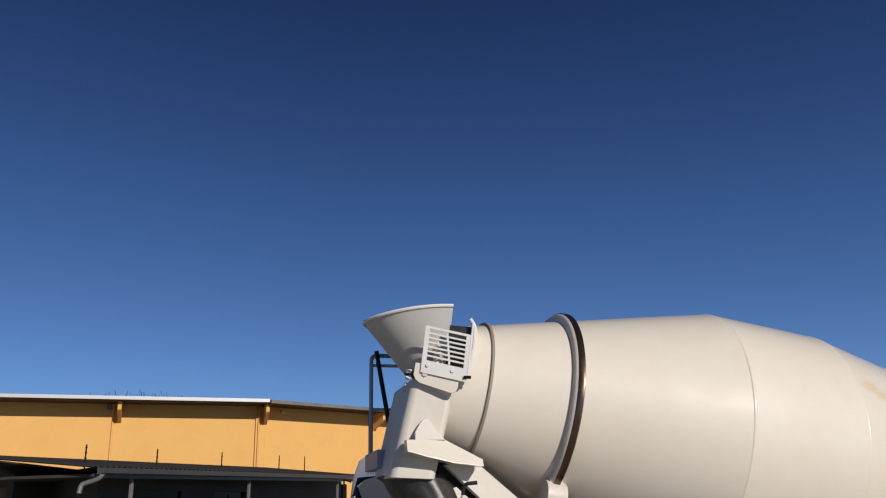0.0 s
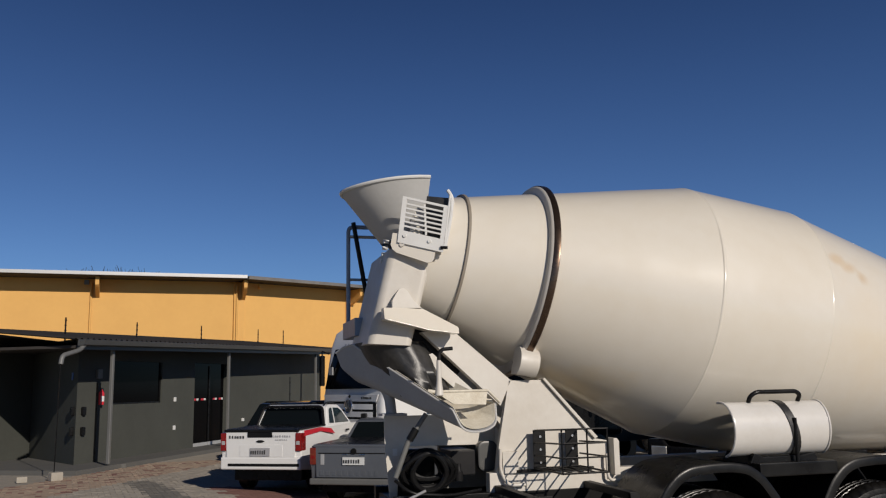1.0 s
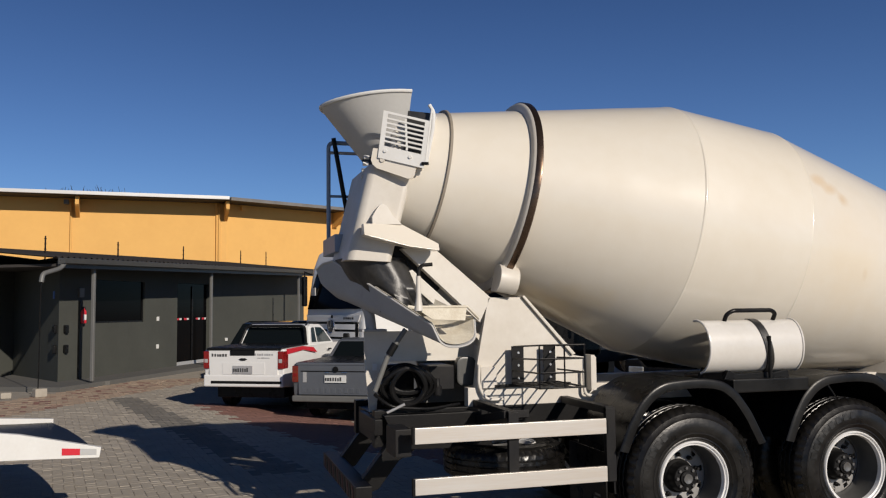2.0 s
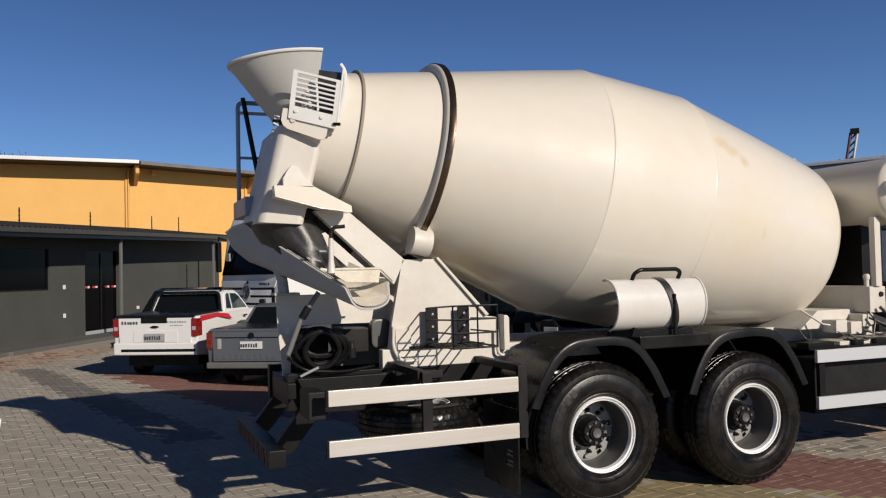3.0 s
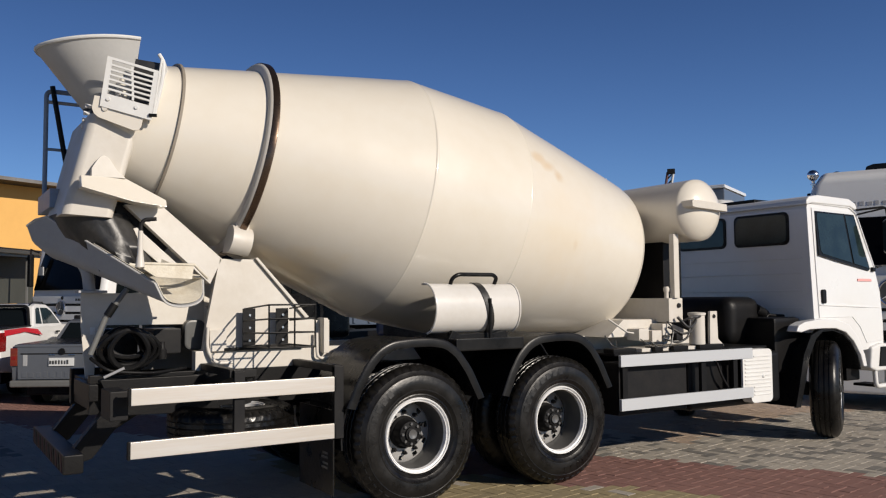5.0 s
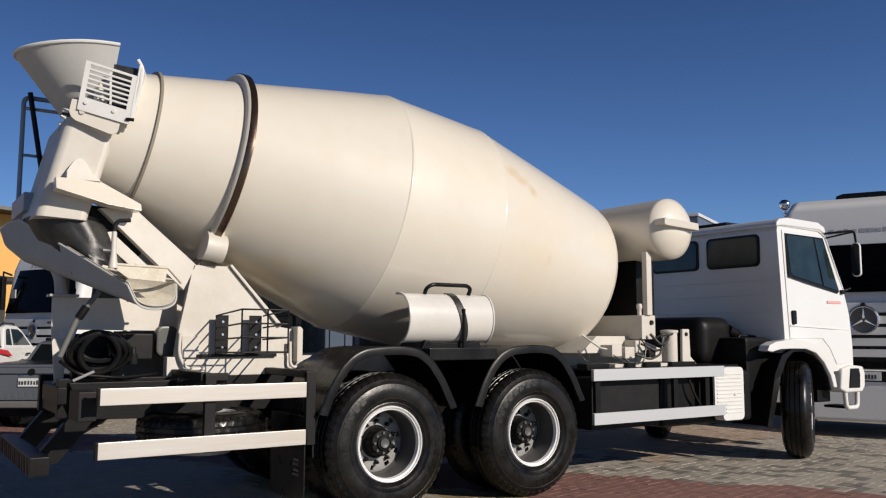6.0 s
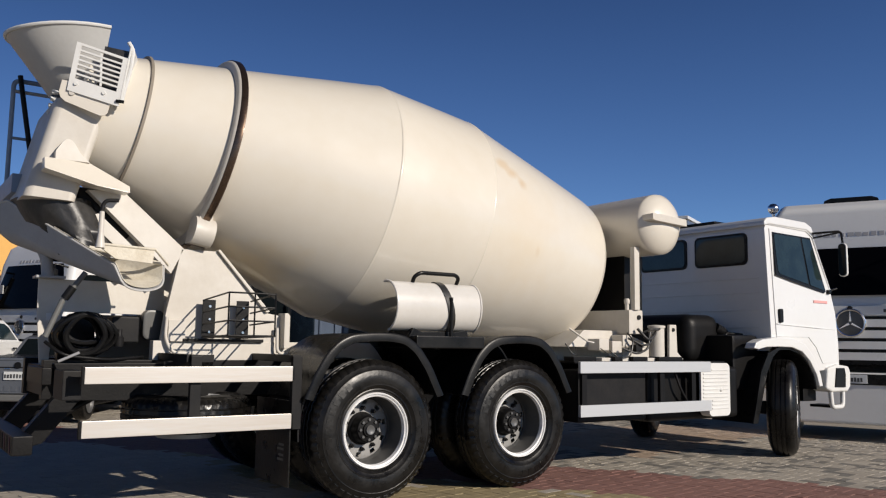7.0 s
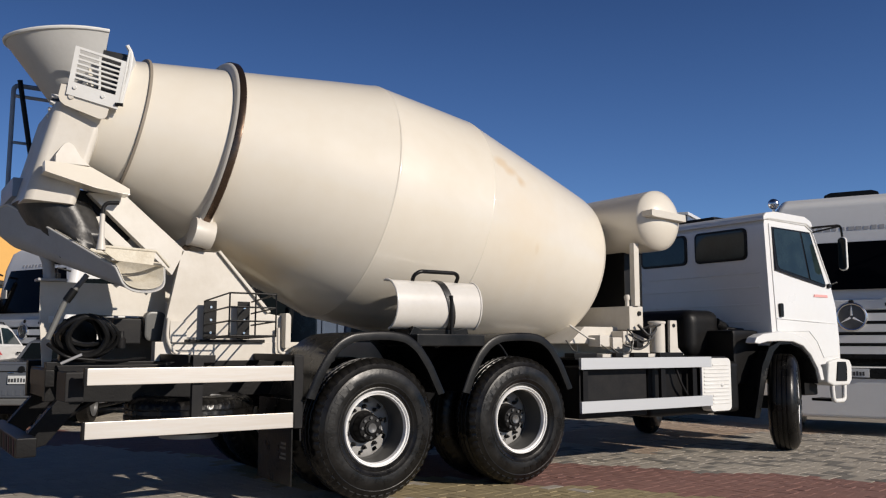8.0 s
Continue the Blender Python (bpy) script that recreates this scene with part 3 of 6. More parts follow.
# ---- yellow warehouse ----
ware = thing("warehouse", "yellow rendered warehouse with a shallow metal roof", "building")
EA, EB, EC = Vector((-25.0, 33.1, 0)), Vector((-2.0, 34.9, 0)), Vector((14.0, 43.2, 0))
HE = 7.0
for a, b, fas in ((EA, EB, True), (EB, EC, False)):
    d = (b - a).normalized()
    n = Vector((d.y, -d.x, 0))
    L = (b - a).length
    W = Matrix(((d.x, -n.x, 0, a.x), (d.y, -n.y, 0, a.y), (0, 0, 1, 0), (0, 0, 0, 1)))
    part("yellow_wall", boxed(0, L, 1.25, 1.55, 0, HE - 0.1, 0, W), M["yellow_wall"], ware, "ochre-yellow rendered wall", 0)
    rows = [[W @ Vector((s, off, HE + 0.02 + (off) * 0.05 + 0.03 * math.sin(k * math.pi / 2))) for off in (-0.05, 1.0, 3.0, 12)] for k, s in enumerate(np.arange(-0.2, L, 0.12))]
    part("roof_sheet", shell(grid_sheet(bmesh.new(), rows), 0.02), M["roof_metal"], ware, "", 60)
    if fas:
        part("fascia", boxed(-0.1, L - 0.02, -0.14, -0.06, HE - 0.09, HE + 0.065, 0.01, W), M["fascia"], ware, "pale metal fascia")
    else:
        part("fascia", boxed(0.02, L, -0.12, -0.06, HE - 0.12, HE + 0.04, 0.01, W), M["roof_metal"], ware)
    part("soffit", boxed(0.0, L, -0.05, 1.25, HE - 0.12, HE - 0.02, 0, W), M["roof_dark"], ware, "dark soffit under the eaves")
    for s in ((L - 6.57, L - 0.05) if fas else (6.85,)):
        part("eaves_bracket", prismed([(1.25, HE - 0.125), (0.22, HE - 0.125), (0.26, HE - 0.48), (0.45, HE - 0.62), (1.25, HE - 0.98)], s - 0.08, s + 0.08, axis="x", m=W), M["yellow_wall"], ware, "yellow eaves bracket")
    for s in ((L - 6.85, L - 0.34) if fas else (0.12, 6.6)):
        part("rain_pipe", tubed([W @ Vector((s, 1.2, HE - 0.3)), W @ Vector((s, 1.2, 0.0))], 0.045), M["yellow_wall"], ware, "yellow-painted rain pipe")
    s = L - 7.15 if fas else 1.15
    part("floodlight", boxed(s, s + 0.22, 0.85, 1.05, HE - 0.42, HE - 0.2, 0.04, W), M["post_grey"] if fas else M["yellow_wall"], ware, "small floodlight under the eaves")
# bare twigs behind the roof
twigs = thing("shrub", "bare twiggy shrub tops behind the warehouse roof", "shrub", Matrix.Translation((-9.0, 44.0, 0)))
bm = bmesh.new()
random.seed(11)
for k in range(80):
    x, y = random.gauss(1.0, 2.0), random.gauss(0, 0.6)
    h = 8.2 + random.random() * 0.55 - 0.05 * x * x
    tube(bm, [(x, y, 0.0 if k % 20 == 0 else 6.5), (x + random.gauss(0, 0.1), y, h * 0.94), (x + random.gauss(0, 0.15), y, h)], 0.013, 4)
part("twigs", bm, M["dark_steel"], twigs, "bare dark twigs")

# ---- the mixer truck ----
truck = thing("mixer_truck", "white and cream concrete mixer truck parked on block paving", "truck")
YC = 1.17


def make_wheel(parent, deep=0.205, name="wheel", disc="rim_silver", blocks=True):
    """A ten-stud disc wheel whose outer face looks along -y, with its tyre."""
    bm = lathed([(0.0, 0.254), (0.012, 0.246), (0.03, 0.241), (deep - 0.03, 0.238), (deep - 0.008, 0.232), (deep, 0.224)], ALONG_Y, 64)
    barrel = bm
    # disc with hand holes
    bm = bmesh.new()
    n = 60
    radii = [0.224, 0.208, 0.176, 0.13]
    rows = [[bm.verts.new((r * math.cos(2 * math.pi * i / n), deep + (0.008 if k == 0 else 0.0) - (0.006 if k > 1 else 0), r * math.sin(2 * math.pi * i / n)))
             for i in range(n)] for k, r in enumerate(radii)]
    for k in range(3):
        for i in range(n):
            if k == 1 and i % 6 in (1, 2):
                continue
            bm.faces.new((rows[k][i], rows[k][(i + 1) % n], rows[k + 1][(i + 1) % n], rows[k + 1][i]))
    bm.faces.new(rows[3])
    lathe(bm, [(deep + 0.1, 0.0), (deep + 0.1, 0.235), (deep + 0.02, 0.235)], ALONG_Y, 32)
    wheel = part(name, bm, M[disc], parent, "silver steel disc rim with hand holes")
    part("rim_barrel", barrel, M["rim_shaded"], wheel, "grey rim barrel, its shade put into the colour")
    part("rim_edge", lathed([(0.024, 0.240), (0.006, 0.242), (-0.008, 0.245), (-0.011, 0.251), (-0.004, 0.254), (-0.006, 0.258), (-0.020, 0.260), (-0.024, 0.266), (-0.018, 0.271), (0.004, 0.275)], ALONG_Y, 72),
         M["rim_bright"], wheel, "bright rim edge")

    # sidewall, shoulder and ribbed tread; grooves cut the shoulder and stagger the ribs
    prof = [(0.022, 0.262), (0.0, 0.270), (-0.018, 0.282), (-0.026, 0.294), (-0.024, 0.301), (-0.036, 0.325), (-0.0395, 0.328), (-0.0395, 0.333), (-0.037, 0.336),
            (-0.042, 0.37), (-0.038, 0.405), (-0.030, 0.432), (-0.031, 0.436), (-0.026, 0.442), (-0.012, 0.468), (-0.013, 0.473), (-0.006, 0.482), (0.008, 0.496),
            (0.024, 0.507), (0.055, 0.511), (0.058, 0.500), (0.066, 0.500), (0.070, 0.512), (0.100, 0.513), (0.104, 0.501), (0.112, 0.501), (0.116, 0.513),
            (0.150, 0.512), (0.153, 0.500), (0.161, 0.500), (0.165, 0.511), (0.195, 0.506), (0.212, 0.494), (0.230, 0.46), (0.255, 0.40), (0.250, 0.34), (0.225, 0.27)]

    def lugs(i, j):
        if not blocks:
            return 0.0
        if j in (15, 16, 17, 18, 31, 32):
            return -0.009 if i % 4 == 0 else 0.0
        if j in (19, 22, 27, 30):
            return -0.006 if i % 4 == 2 else 0.0
        return 0.0
    part("tyre", lathed(prof, ALONG_Y, 192, wobble=lugs), M["rubber"], wheel, "black worn tyre", 30)
    for start in (-52, 128):
        letters = bmesh.new()
        for k in range(8):
            a0 = radians(start + 10 * k)
            pts = []
            for rr, da in ((0.372, -0.055), (0.372, 0.055), (0.418, 0.05), (0.418, -0.05)):
                pts.append((rr * math.cos(a0 + da), -0.0450 + 0.22 * max(0.0, rr - 0.385), rr * math.sin(a0 + da)))
            f = [letters.verts.new(p) for p in pts]
            g = [letters.verts.new((p[0] * 0.995, -0.030, p[2] * 0.995)) for p in pts]
            letters.faces.new(f)
            for i in range(4):
                letters.faces.new((f[i], f[(i + 1) % 4], g[(i + 1) % 4], g[i]))
        part("raised_lettering", letters, M["rubber"], wheel, "unreadable raised marks on the sidewall")
    out = min(0.10, deep)                                   # how far the hub stands out from the disc
    part("hub", lathed([(deep - 0.004, 0.122), (deep - 0.02, 0.118), (deep - 0.03, 0.104), (deep - out, 0.098), (deep - out - 0.012, 0.088), (deep - out - 0.016, 0.052),
                        (deep - out - 0.03, 0.050), (deep - out - 0.034, 0.0)], ALONG_Y, 32), M["black_steel"], wheel, "black axle hub")
    for k in range(8):
        a = 2 * math.pi * k / 8
        part("hub_bolt", lathed([(deep - out - 0.010, 0.012), (deep - out - 0.028, 0.011), (deep - out - 0.028, 0.0)], pose(0.072 * math.cos(a), 0, 0.072 * math.sin(a)) @ ALONG_Y, 6), M["rim"], wheel)
    part("hub_cap", lathed([(deep - out - 0.03, 0.036), (deep - out - 0.044, 0.034), (deep - out - 0.042, 0.020), (deep - out - 0.036, 0.0)], ALONG_Y, 24), M["rim"], wheel, "grey hub cap")
    nut = None
    for k in range(10):
        a = 2 * math.pi * (k + 0.5) / 10
        if nut is None:
            nut = part("lug_nut", lathed([(deep - 0.004, 0.017), (deep - 0.03, 0.016), (deep - 0.034, 0.010), (deep - 0.05, 0.009), (deep - 0.05, 0)],
                                         ALONG_Y, 6), M["dark_steel"], wheel)
            o = nut
        else:
            o = new("lug_nut", nut.data)
            o.parent = wheel
        o.location = (0.150 * math.cos(a), 0, 0.150 * math.sin(a))
    return wheel


def copy_part(ob, m, parent):
    """Another part on the same meshes, with its sub-parts."""
    o = new(ob.name.split(".")[0], ob.data)
    o.parent, o.matrix_basis = parent, m
    if "label" in ob:
        o["label"] = ob["label"]
    for c in ob.children:
        k = new(c.name.split(".")[0], c.data)
        k.parent, k.matrix_basis = o, c.matrix_basis.copy()
        if "label" in c:
            k["label"] = c["label"]
    return o


wheel0 = make_wheel(truck)
wheel0.matrix_basis = pose(0, 0.02, 0.512)
for x in (0.0, 1.35):
    if x:
        copy_part(wheel0, pose(x, 0.02, 0.512, 0, 35, 0), truck)
    copy_part(wheel0, pose(x, 0.64, 0.512, 0, 0, 180), truck)
    copy_part(wheel0, pose(x, 2.32, 0.512, 0, 0, 180), truck)
    copy_part(wheel0, pose(x, 1.70, 0.512, 0, 0, 0), truck)
front_near = make_wheel(truck, deep=0.05, blocks=False)
front_near.matrix_basis = pose(5.24, 0.06, 0.512, 0, 12, 30)
copy_part(front_near, pose(5.22, 2.28, 0.512, 0, 0, 212), truck)
copy_part(wheel0, pose(-1.17, 0.64, 0.735, -90, 0, 0) @ Matrix.Scale(0.86, 4), truck)["label"] = "spare wheel slung flat under the rear"

# chassis
for y in (0.76, 1.50):
    part("chassis_rail", boxed(-2.1, 6.1, y, y + 0.08, 0.74, 1.0, 0.006), M["black_steel"], truck)
for x in (-2.08, -0.9, 0.68, 2.1, 3.4, 4.7):
    part("cross_member", boxed(x, x + 0.08, 0.83, 1.5, 0.76, 0.96, 0.006), M["black_steel"], truck)
for x in (0.0, 1.35):
    bm = lathed([(0.55, 0.09), (0.95, 0.085), (1.0, 0.16), (1.17, 0.2), (1.34, 0.16), (1.39, 0.085), (1.8, 0.09)], pose(x, 0, 0.52) @ ALONG_Y, 20)
    part("rear_axle", bm, M["black_steel"], truck)
for y in (0.70, 1.60):
    bm = bmesh.new()
    for k in range(6):
        box(bm, -0.55 + 0.05 * k, 1.9 - 0.05 * k, y, y + 0.08, 0.70 - k * 0.022, 0.718 - k * 0.022, 0.003)
    part("leaf_spring", bm, M["black_steel"], truck)
part("front_axle", boxed(5.15, 5.29, 0.35, 2.0, 0.42, 0.56, 0.02), M["black_steel"], truck)
# darker side of the rear chassis with its crossbeam
part("rear_cross_beam", boxed(-2.12, -2.06, 0.66, 1.25, 0.84, 0.95, 0.008), M["black_steel"], truck)
part("tow_bracket", prismed([(-2.06, 0.98), (-1.35, 0.98), (-1.25, 0.72), (-1.95, 0.74)], 0.62, 0.70, bevel=0.006), M["black_steel"], truck)
part("tail_lamp_box", boxed(-2.09, -1.98, 0.14, 0.42, 0.77, 0.95, 0.01), M["dark_steel"], truck)

# cream subframe, two beams with cross tubes
for y in (0.58, 1.68):
    part("subframe_beam", boxed(-1.45, 3.62, y, y + 0.09, 0.985, 1.145, 0.006), M["cream_flat"], truck, "cream steel beam")
for x in (-0.4, 2.3, 3.3):
    part("subframe_cross", boxed(x, x + 0.1, 0.80, 1.55, 1.01, 1.11, 0.004), M["cream_flat"], truck)

# rear guard rails
for x0, x1, name in ((-2.0, -0.675, "side_guard_rail"),):
    for z in (0.925, 0.61):
        rail = part(name, boxed(x0, x1, -0.02, 0.012, z - 0.05, z + 0.05, 0.004), M["alu"], truck, "bright aluminium side guard rail")
        part("end_cap", boxed(x0 - 0.016, x0, -0.022, 0.014, z - 0.053, z + 0.053, 0.003), M["black"], rail)
        part("end_cap", boxed(x1, x1 + 0.012, -0.022, 0.014, z - 0.053, z + 0.053, 0.003), M["black"], rail)
for x in (-1.36, -0.66):
    part("guard_post", boxed(x, x + 0.07, 0.014, 0.055, 0.55, 1.04, 0.004), M["dark_steel"], truck)
    part("guard_arm", prismed([(x, 1.0), (x + 0.06, 1.0), (x + 0.06, 1.05), (x, 1.05)], 0.02, 0.76, bevel=0.004), M["dark_steel"], truck)
part("guard_brace", prismed([(0.05, 1.0), (0.76, 0.86), (0.76, 0.93), (0.05, 1.05)], -1.38, -1.2, axis="x"), M["dark_steel"], truck)

# underrun bar with worn stripes
bar = part("underrun_bar", boxed(-2.30, -2.18, 0.43, 1.91, 0.425, 0.545, 0.012), M["black_steel"], truck, "dark underrun bar with worn red stripes")
for k in range(13):
    y = 0.46 + k * 0.107
    part("stripe", prismed([(y, 0.435), (y + 0.045, 0.435), (y + 0.09, 0.535), (y + 0.045, 0.535)], -2.304, -2.301, axis="x", bevel=0),
         M["dark_steel"] if k % 2 else M["stripe"], bar)
for y in (0.66, 1.58):
    part("underrun_arm", prismed([(-2.20, 0.44), (-2.20, 0.55), (-1.86, 0.98), (-1.74, 0.98), (-1.80, 0.84), (-2.09, 0.47)], y, y + 0.09, bevel=0.008), M["black_steel"], truck)
    part("underrun_strut", tubed([(-2.2, y + 0.13, 0.49), (-1.75, y + 0.13, 0.76)], 0.022), M["black_steel"], truck)


# mudguards
def arch_line(cx, inset=0.0):
    """Outline of a flat-topped mudguard over a wheel at cx."""
    pts = [(-0.575, 0.755), (-0.505, 0.92), (-0.42, 1.06), (-0.325, 1.15), (-0.22, 1.197), (-0.05, 1.211), (0.10, 1.211), (0.235, 1.19), (0.345, 1.115), (0.455, 0.97), (0.565, 0.755)]
    line = bent([(cx + x, 0, z) for x, z in pts], 0.05, 3)
    mid = Vector((cx, 0, 0.62))
    return [p + (mid - p).normalized() * inset for p in line]


def fender(cx):
    line = arch_line(cx)
    f = part("mudguard", shell(grid_sheet(bmesh.new(), [[(p.x, y, p.z) for p in line] for y in (-0.03, 0.0, 0.62)]), 0.012), M["mudguard"], truck, "black plastic mudguard")
    outer, mid, inner = arch_line(cx, -0.006), arch_line(cx, 0.012), arch_line(cx, 0.058)
    rows = [[(p.x, y, p.z) for p in o] for o, y in ((outer, -0.018), (outer, -0.034), (mid, -0.046), (inner, -0.042), (inner, -0.02))]
    part("mudguard_lip", shell(grid_sheet(bmesh.new(), rows), 0.006), M["mudguard"], f)


fender(-0.01)
fender(1.308)
part("mudguard_bridge", prismed([(0.31, 1.105), (0.31, 1.2), (0.945, 1.2), (0.945, 1.105)], -0.035, 0.6, bevel=0.012), M["mudguard"], truck)
# black sheet added in place of the shade between the wheels
part("mudguard_panel", boxed(0.40, 0.94, 0.56, 0.6, 0.34, 1.09, 0.01), M["black"], truck)
bm = grid_sheet(bmesh.new(), [[(0.605 * math.cos(radians(a)), y, 0.525 + 0.605 * math.sin(radians(a))) for a in np.linspace(125, 186, 14)] for y in (0.03, 0.3, 0.64)])
part("mudguard_back", shell(bm, 0.012), M["black"], truck)
part("mudguard_liner", boxed(0.80, 1.80, 0.64, 0.65, 0.75, 1.19, 0.003), M["black"], truck)
flap = part("mud_flap", boxed(-0.66, -0.648, 0.04, 0.62, 0.16, 0.74, 0.003), M["rubber"], truck, "black rubber mud flap with unreadable white print")
for k, (w, z) in enumerate(((0.08, 0.43), (0.10, 0.40), (0.08, 0.36), (0.10, 0.33))):
    part("print_bar", boxed(-0.664, -0.661, 0.12, 0.12 + w, z, z + 0.014, 0), M["post_grey"], flap)

# ---- drum ----
TILT = 0.189
DRUM = Matrix.Translation((0, YC, 2.424)) @ Matrix.Rotation(TILT, 4, "Y")
prof = [(-2.02, 0.40), (-2.0, 0.445), (-1.9, 0.475), (-1.6, 0.557), (0.24, 1.05), (1.165, 1.067), (2.62, 0.815), (2.70, 0.80), (2.76, 0.782),
        (2.81, 0.75), (2.845, 0.70), (2.87, 0.62), (2.90, 0.35), (2.91, 0.0)]
fine = []
for (s0, r0), (s1, r1) in zip(prof, prof[1:]):
    k = max(1, int((s1 - s0) / 0.12))
    fine += [(s0 + (s1 - s0) * i / k, r0 + (r1 - r0) * i / k) for i in range(k)]
fine.append(prof[-1])


def dents(i, j):
    s, r = fine[j]
    a = 2 * math.pi * i / 120
    return 0.0045 * noise.noise(Vector((s * 1.3, math.cos(a) * 1.6, math.sin(a) * 1.6))) if 0.1 < r else 0.0


drum = part("drum", lathed(fine, DRUM, 120, wobble=dents), M["cream"], truck, "cream-painted mixing drum with faint rust stains", 9)


def drum_r(s):
    for (s0, r0), (s1, r1) in zip(prof, prof[1:]):
        if s0 <= s <= s1:
            return r0 + (r1 - r0) * (s - s0) / (s1 - s0)
    return 0.5


r = drum_r(-1.6)
part("rear_band", lathed([(-1.612, r - 0.01), (-1.612, r + 0.018), (-1.594, r + 0.022), (-1.590, r - 0.005)], DRUM, 96), M["band_brown"], drum, "dusty brown raised band")
for s, h in ((0.24, 0.0018), (1.165, 0.0008)):
    r = drum_r(s)
    part("weld_seam", lathed([(s - 0.014, r - 0.004), (s - 0.006, r + h), (s + 0.006, r + h), (s + 0.014, r - 0.004)], DRUM, 120), M["cream"], drum)
r = drum_r(-0.986)
ring = part("roller_ring", lathed([(-1.014, r - 0.02), (-1.014, r + 0.058), (-1.008, r + 0.064), (-0.968, r + 0.069), (-0.960, r + 0.06), (-0.955, r - 0.01)], DRUM, 110),
            M["ring_steel"], truck, "worn brown steel roller ring")
part("ring_flange", lathed([(-1.034, r - 0.04), (-1.033, r + 0.030), (-1.028, r + 0.046), (-1.0125, r + 0.056)], DRUM, 110), M["cream_flat"], ring, "cream flange of the ring")
# hatch on the shoulder of the drum
hm = DRUM @ pose(0, 0, 0, 4, 0, 0) @ Matrix.Translation((1.85, 0, drum_r(1.85))) @ Matrix.Rotation(radians(9.4), 4, "Y")
hatch = part("hatch", prismed(round_rect(-0.21, 0.21, -0.15, 0.15, 0.05), -0.02, 0.016, axis="z", m=hm @ pose(0, 0, 0)),
             M["cream"], truck, "low inspection hatch")
for k in range(4):
    a = radians(45 + 90 * k)
    part("hatch_bolt", boxed(0.25 * math.cos(a) - 0.014, 0.25 * math.cos(a) + 0.014, 0.16 * math.sin(a) - 0.014, 0.16 * math.sin(a) + 0.014, 0.0, 0.03, 0.004, m=hm),
         M["cream_flat"], hatch)

# ---- hopper, guard and discharge ----
bm = bmesh.new()
rows = []
for k in range(9):
    t = k / 8
    row = []
    for i in range(25):
        a = radians(-90 + 180 * i / 24)
        ax = 0.61 * (1 - t) + 0.26 * t
        by = 0.44 * (1 - t) + 0.30 * t
        x0 = -1.81 - 0.03 * t
        z = 3.325 - 0.44 * t - (1 - t) * 0.075 * math.cos(a) ** 2 + (1 - t) * 0.09 * (1 - abs(math.sin(a))) * math.cos(a) * 0.3
        row.append((x0 - ax * math.cos(a), YC + by * math.sin(a), z))
    rows.append(row)
grid_sheet(bm, rows)
shell(bm, 0.012)
hopper = part("hopper", bm, M["grey_paint"], truck, "pale grey steel loading hopper")
part("hopper_rim", tubed([Vector(p) + Vector((0, 0, 0.004)) for p in rows[0]], 0.014, 8), M["white_matt"], hopper, "white rolled rim")
part("hopper_front", prismed([(0.80, 3.30), (1.54, 3.30), (1.44, 2.88), (0.90, 2.88)], -1.815, -1.803, axis="x"), M["black_steel"], hopper)

GM = Matrix.Translation((-2.035, 0.675, 3.158)) @ Matrix.Rotation(radians(-20), 4, "Z") @ Matrix.Rotation(radians(7.5), 4, "Y") @ Matrix.Diagonal((0.93, 1, 0.98, 1))
bm = bmesh.new()
hole = [(0.036, -0.262), (0.332, -0.298), (0.332, -0.058), (0.036, -0.022)]
rim = [(0.0, -0.355), (0.365, -0.398), (0.365, -0.044), (0.0, 0.0)]
for a, b in ((-0.006, 0.006),):
    lo = [bm.verts.new(GM @ Vector((p[0], a, p[1]))) for p in rim + hole]
    hi = [bm.verts.new(GM @ Vector((p[0], b, p[1]))) for p in rim + hole]
    for k in range(4):
        n = (k + 1) % 4
        bm.faces.new((lo[k], lo[n], lo[4 + n], lo[4 + k]))
        bm.faces.new((hi[k], hi[4 + k], hi[4 + n], hi[n]))
        bm.faces.new((lo[k], hi[k], hi[n], lo[n]))
        bm.faces.new((lo[4 + k], lo[4 + n], hi[4 + n], hi[4 + k]))
guard = part("slotted_guard", bm, M["white_matt"], truck, "white slotted guard plate")
for k in range(6):
    z = -0.056 - k * 0.034
    part("guard_bar", prismed([(0.032, z - 0.007), (0.336, z - 0.044), (0.336, z - 0.030), (0.032, z + 0.007)], -0.0055, 0.0055, bevel=0.002, m=GM), M["white_matt"], guard)
for k in range(7):
    z = -0.040 - k * 0.034
    part("guard_divider", prismed([(0.172 + 0.006 * k, z - 0.035), (0.188 + 0.006 * k, z - 0.037), (0.188 + 0.006 * k, z - 0.010), (0.172 + 0.006 * k, z - 0.008)], -0.004, 0.0045, bevel=0.001, m=GM), M["white_matt"], guard)
ret = part("guard_return", boxed(0.366, 0.378, 0.0, 0.028, -0.36, 0.05, 0.003, GM), M["white_matt"], truck, "white slotted side of the guard")
part("return_plate", boxed(0.366, 0.378, 0.11, 0.84, -0.30, 0.07, 0.003, GM), M["white_matt"], ret)
for k in range(7):
    part("guard_bar", boxed(0.366, 0.376, 0.026, 0.112, -0.09 - k * 0.036, -0.075 - k * 0.036, 0.002, GM), M["white_matt"], ret)
part("guard_hoop", tubed([GM @ Vector(p) for p in bent([(0.375, 0.02, -0.36), (0.395, 0.02, -0.1), (0.388, 0.02, 0.03), (0.345, 0.02, 0.08)], 0.05)], 0.014, 8), M["white_matt"], ret)
part("hoop_plate", prismed([(0.38, -0.33), (0.405, -0.1), (0.395, 0.04), (0.36, 0.08), (0.36, -0.33)], 0.015, 0.024, m=GM), M["white_matt"], ret)
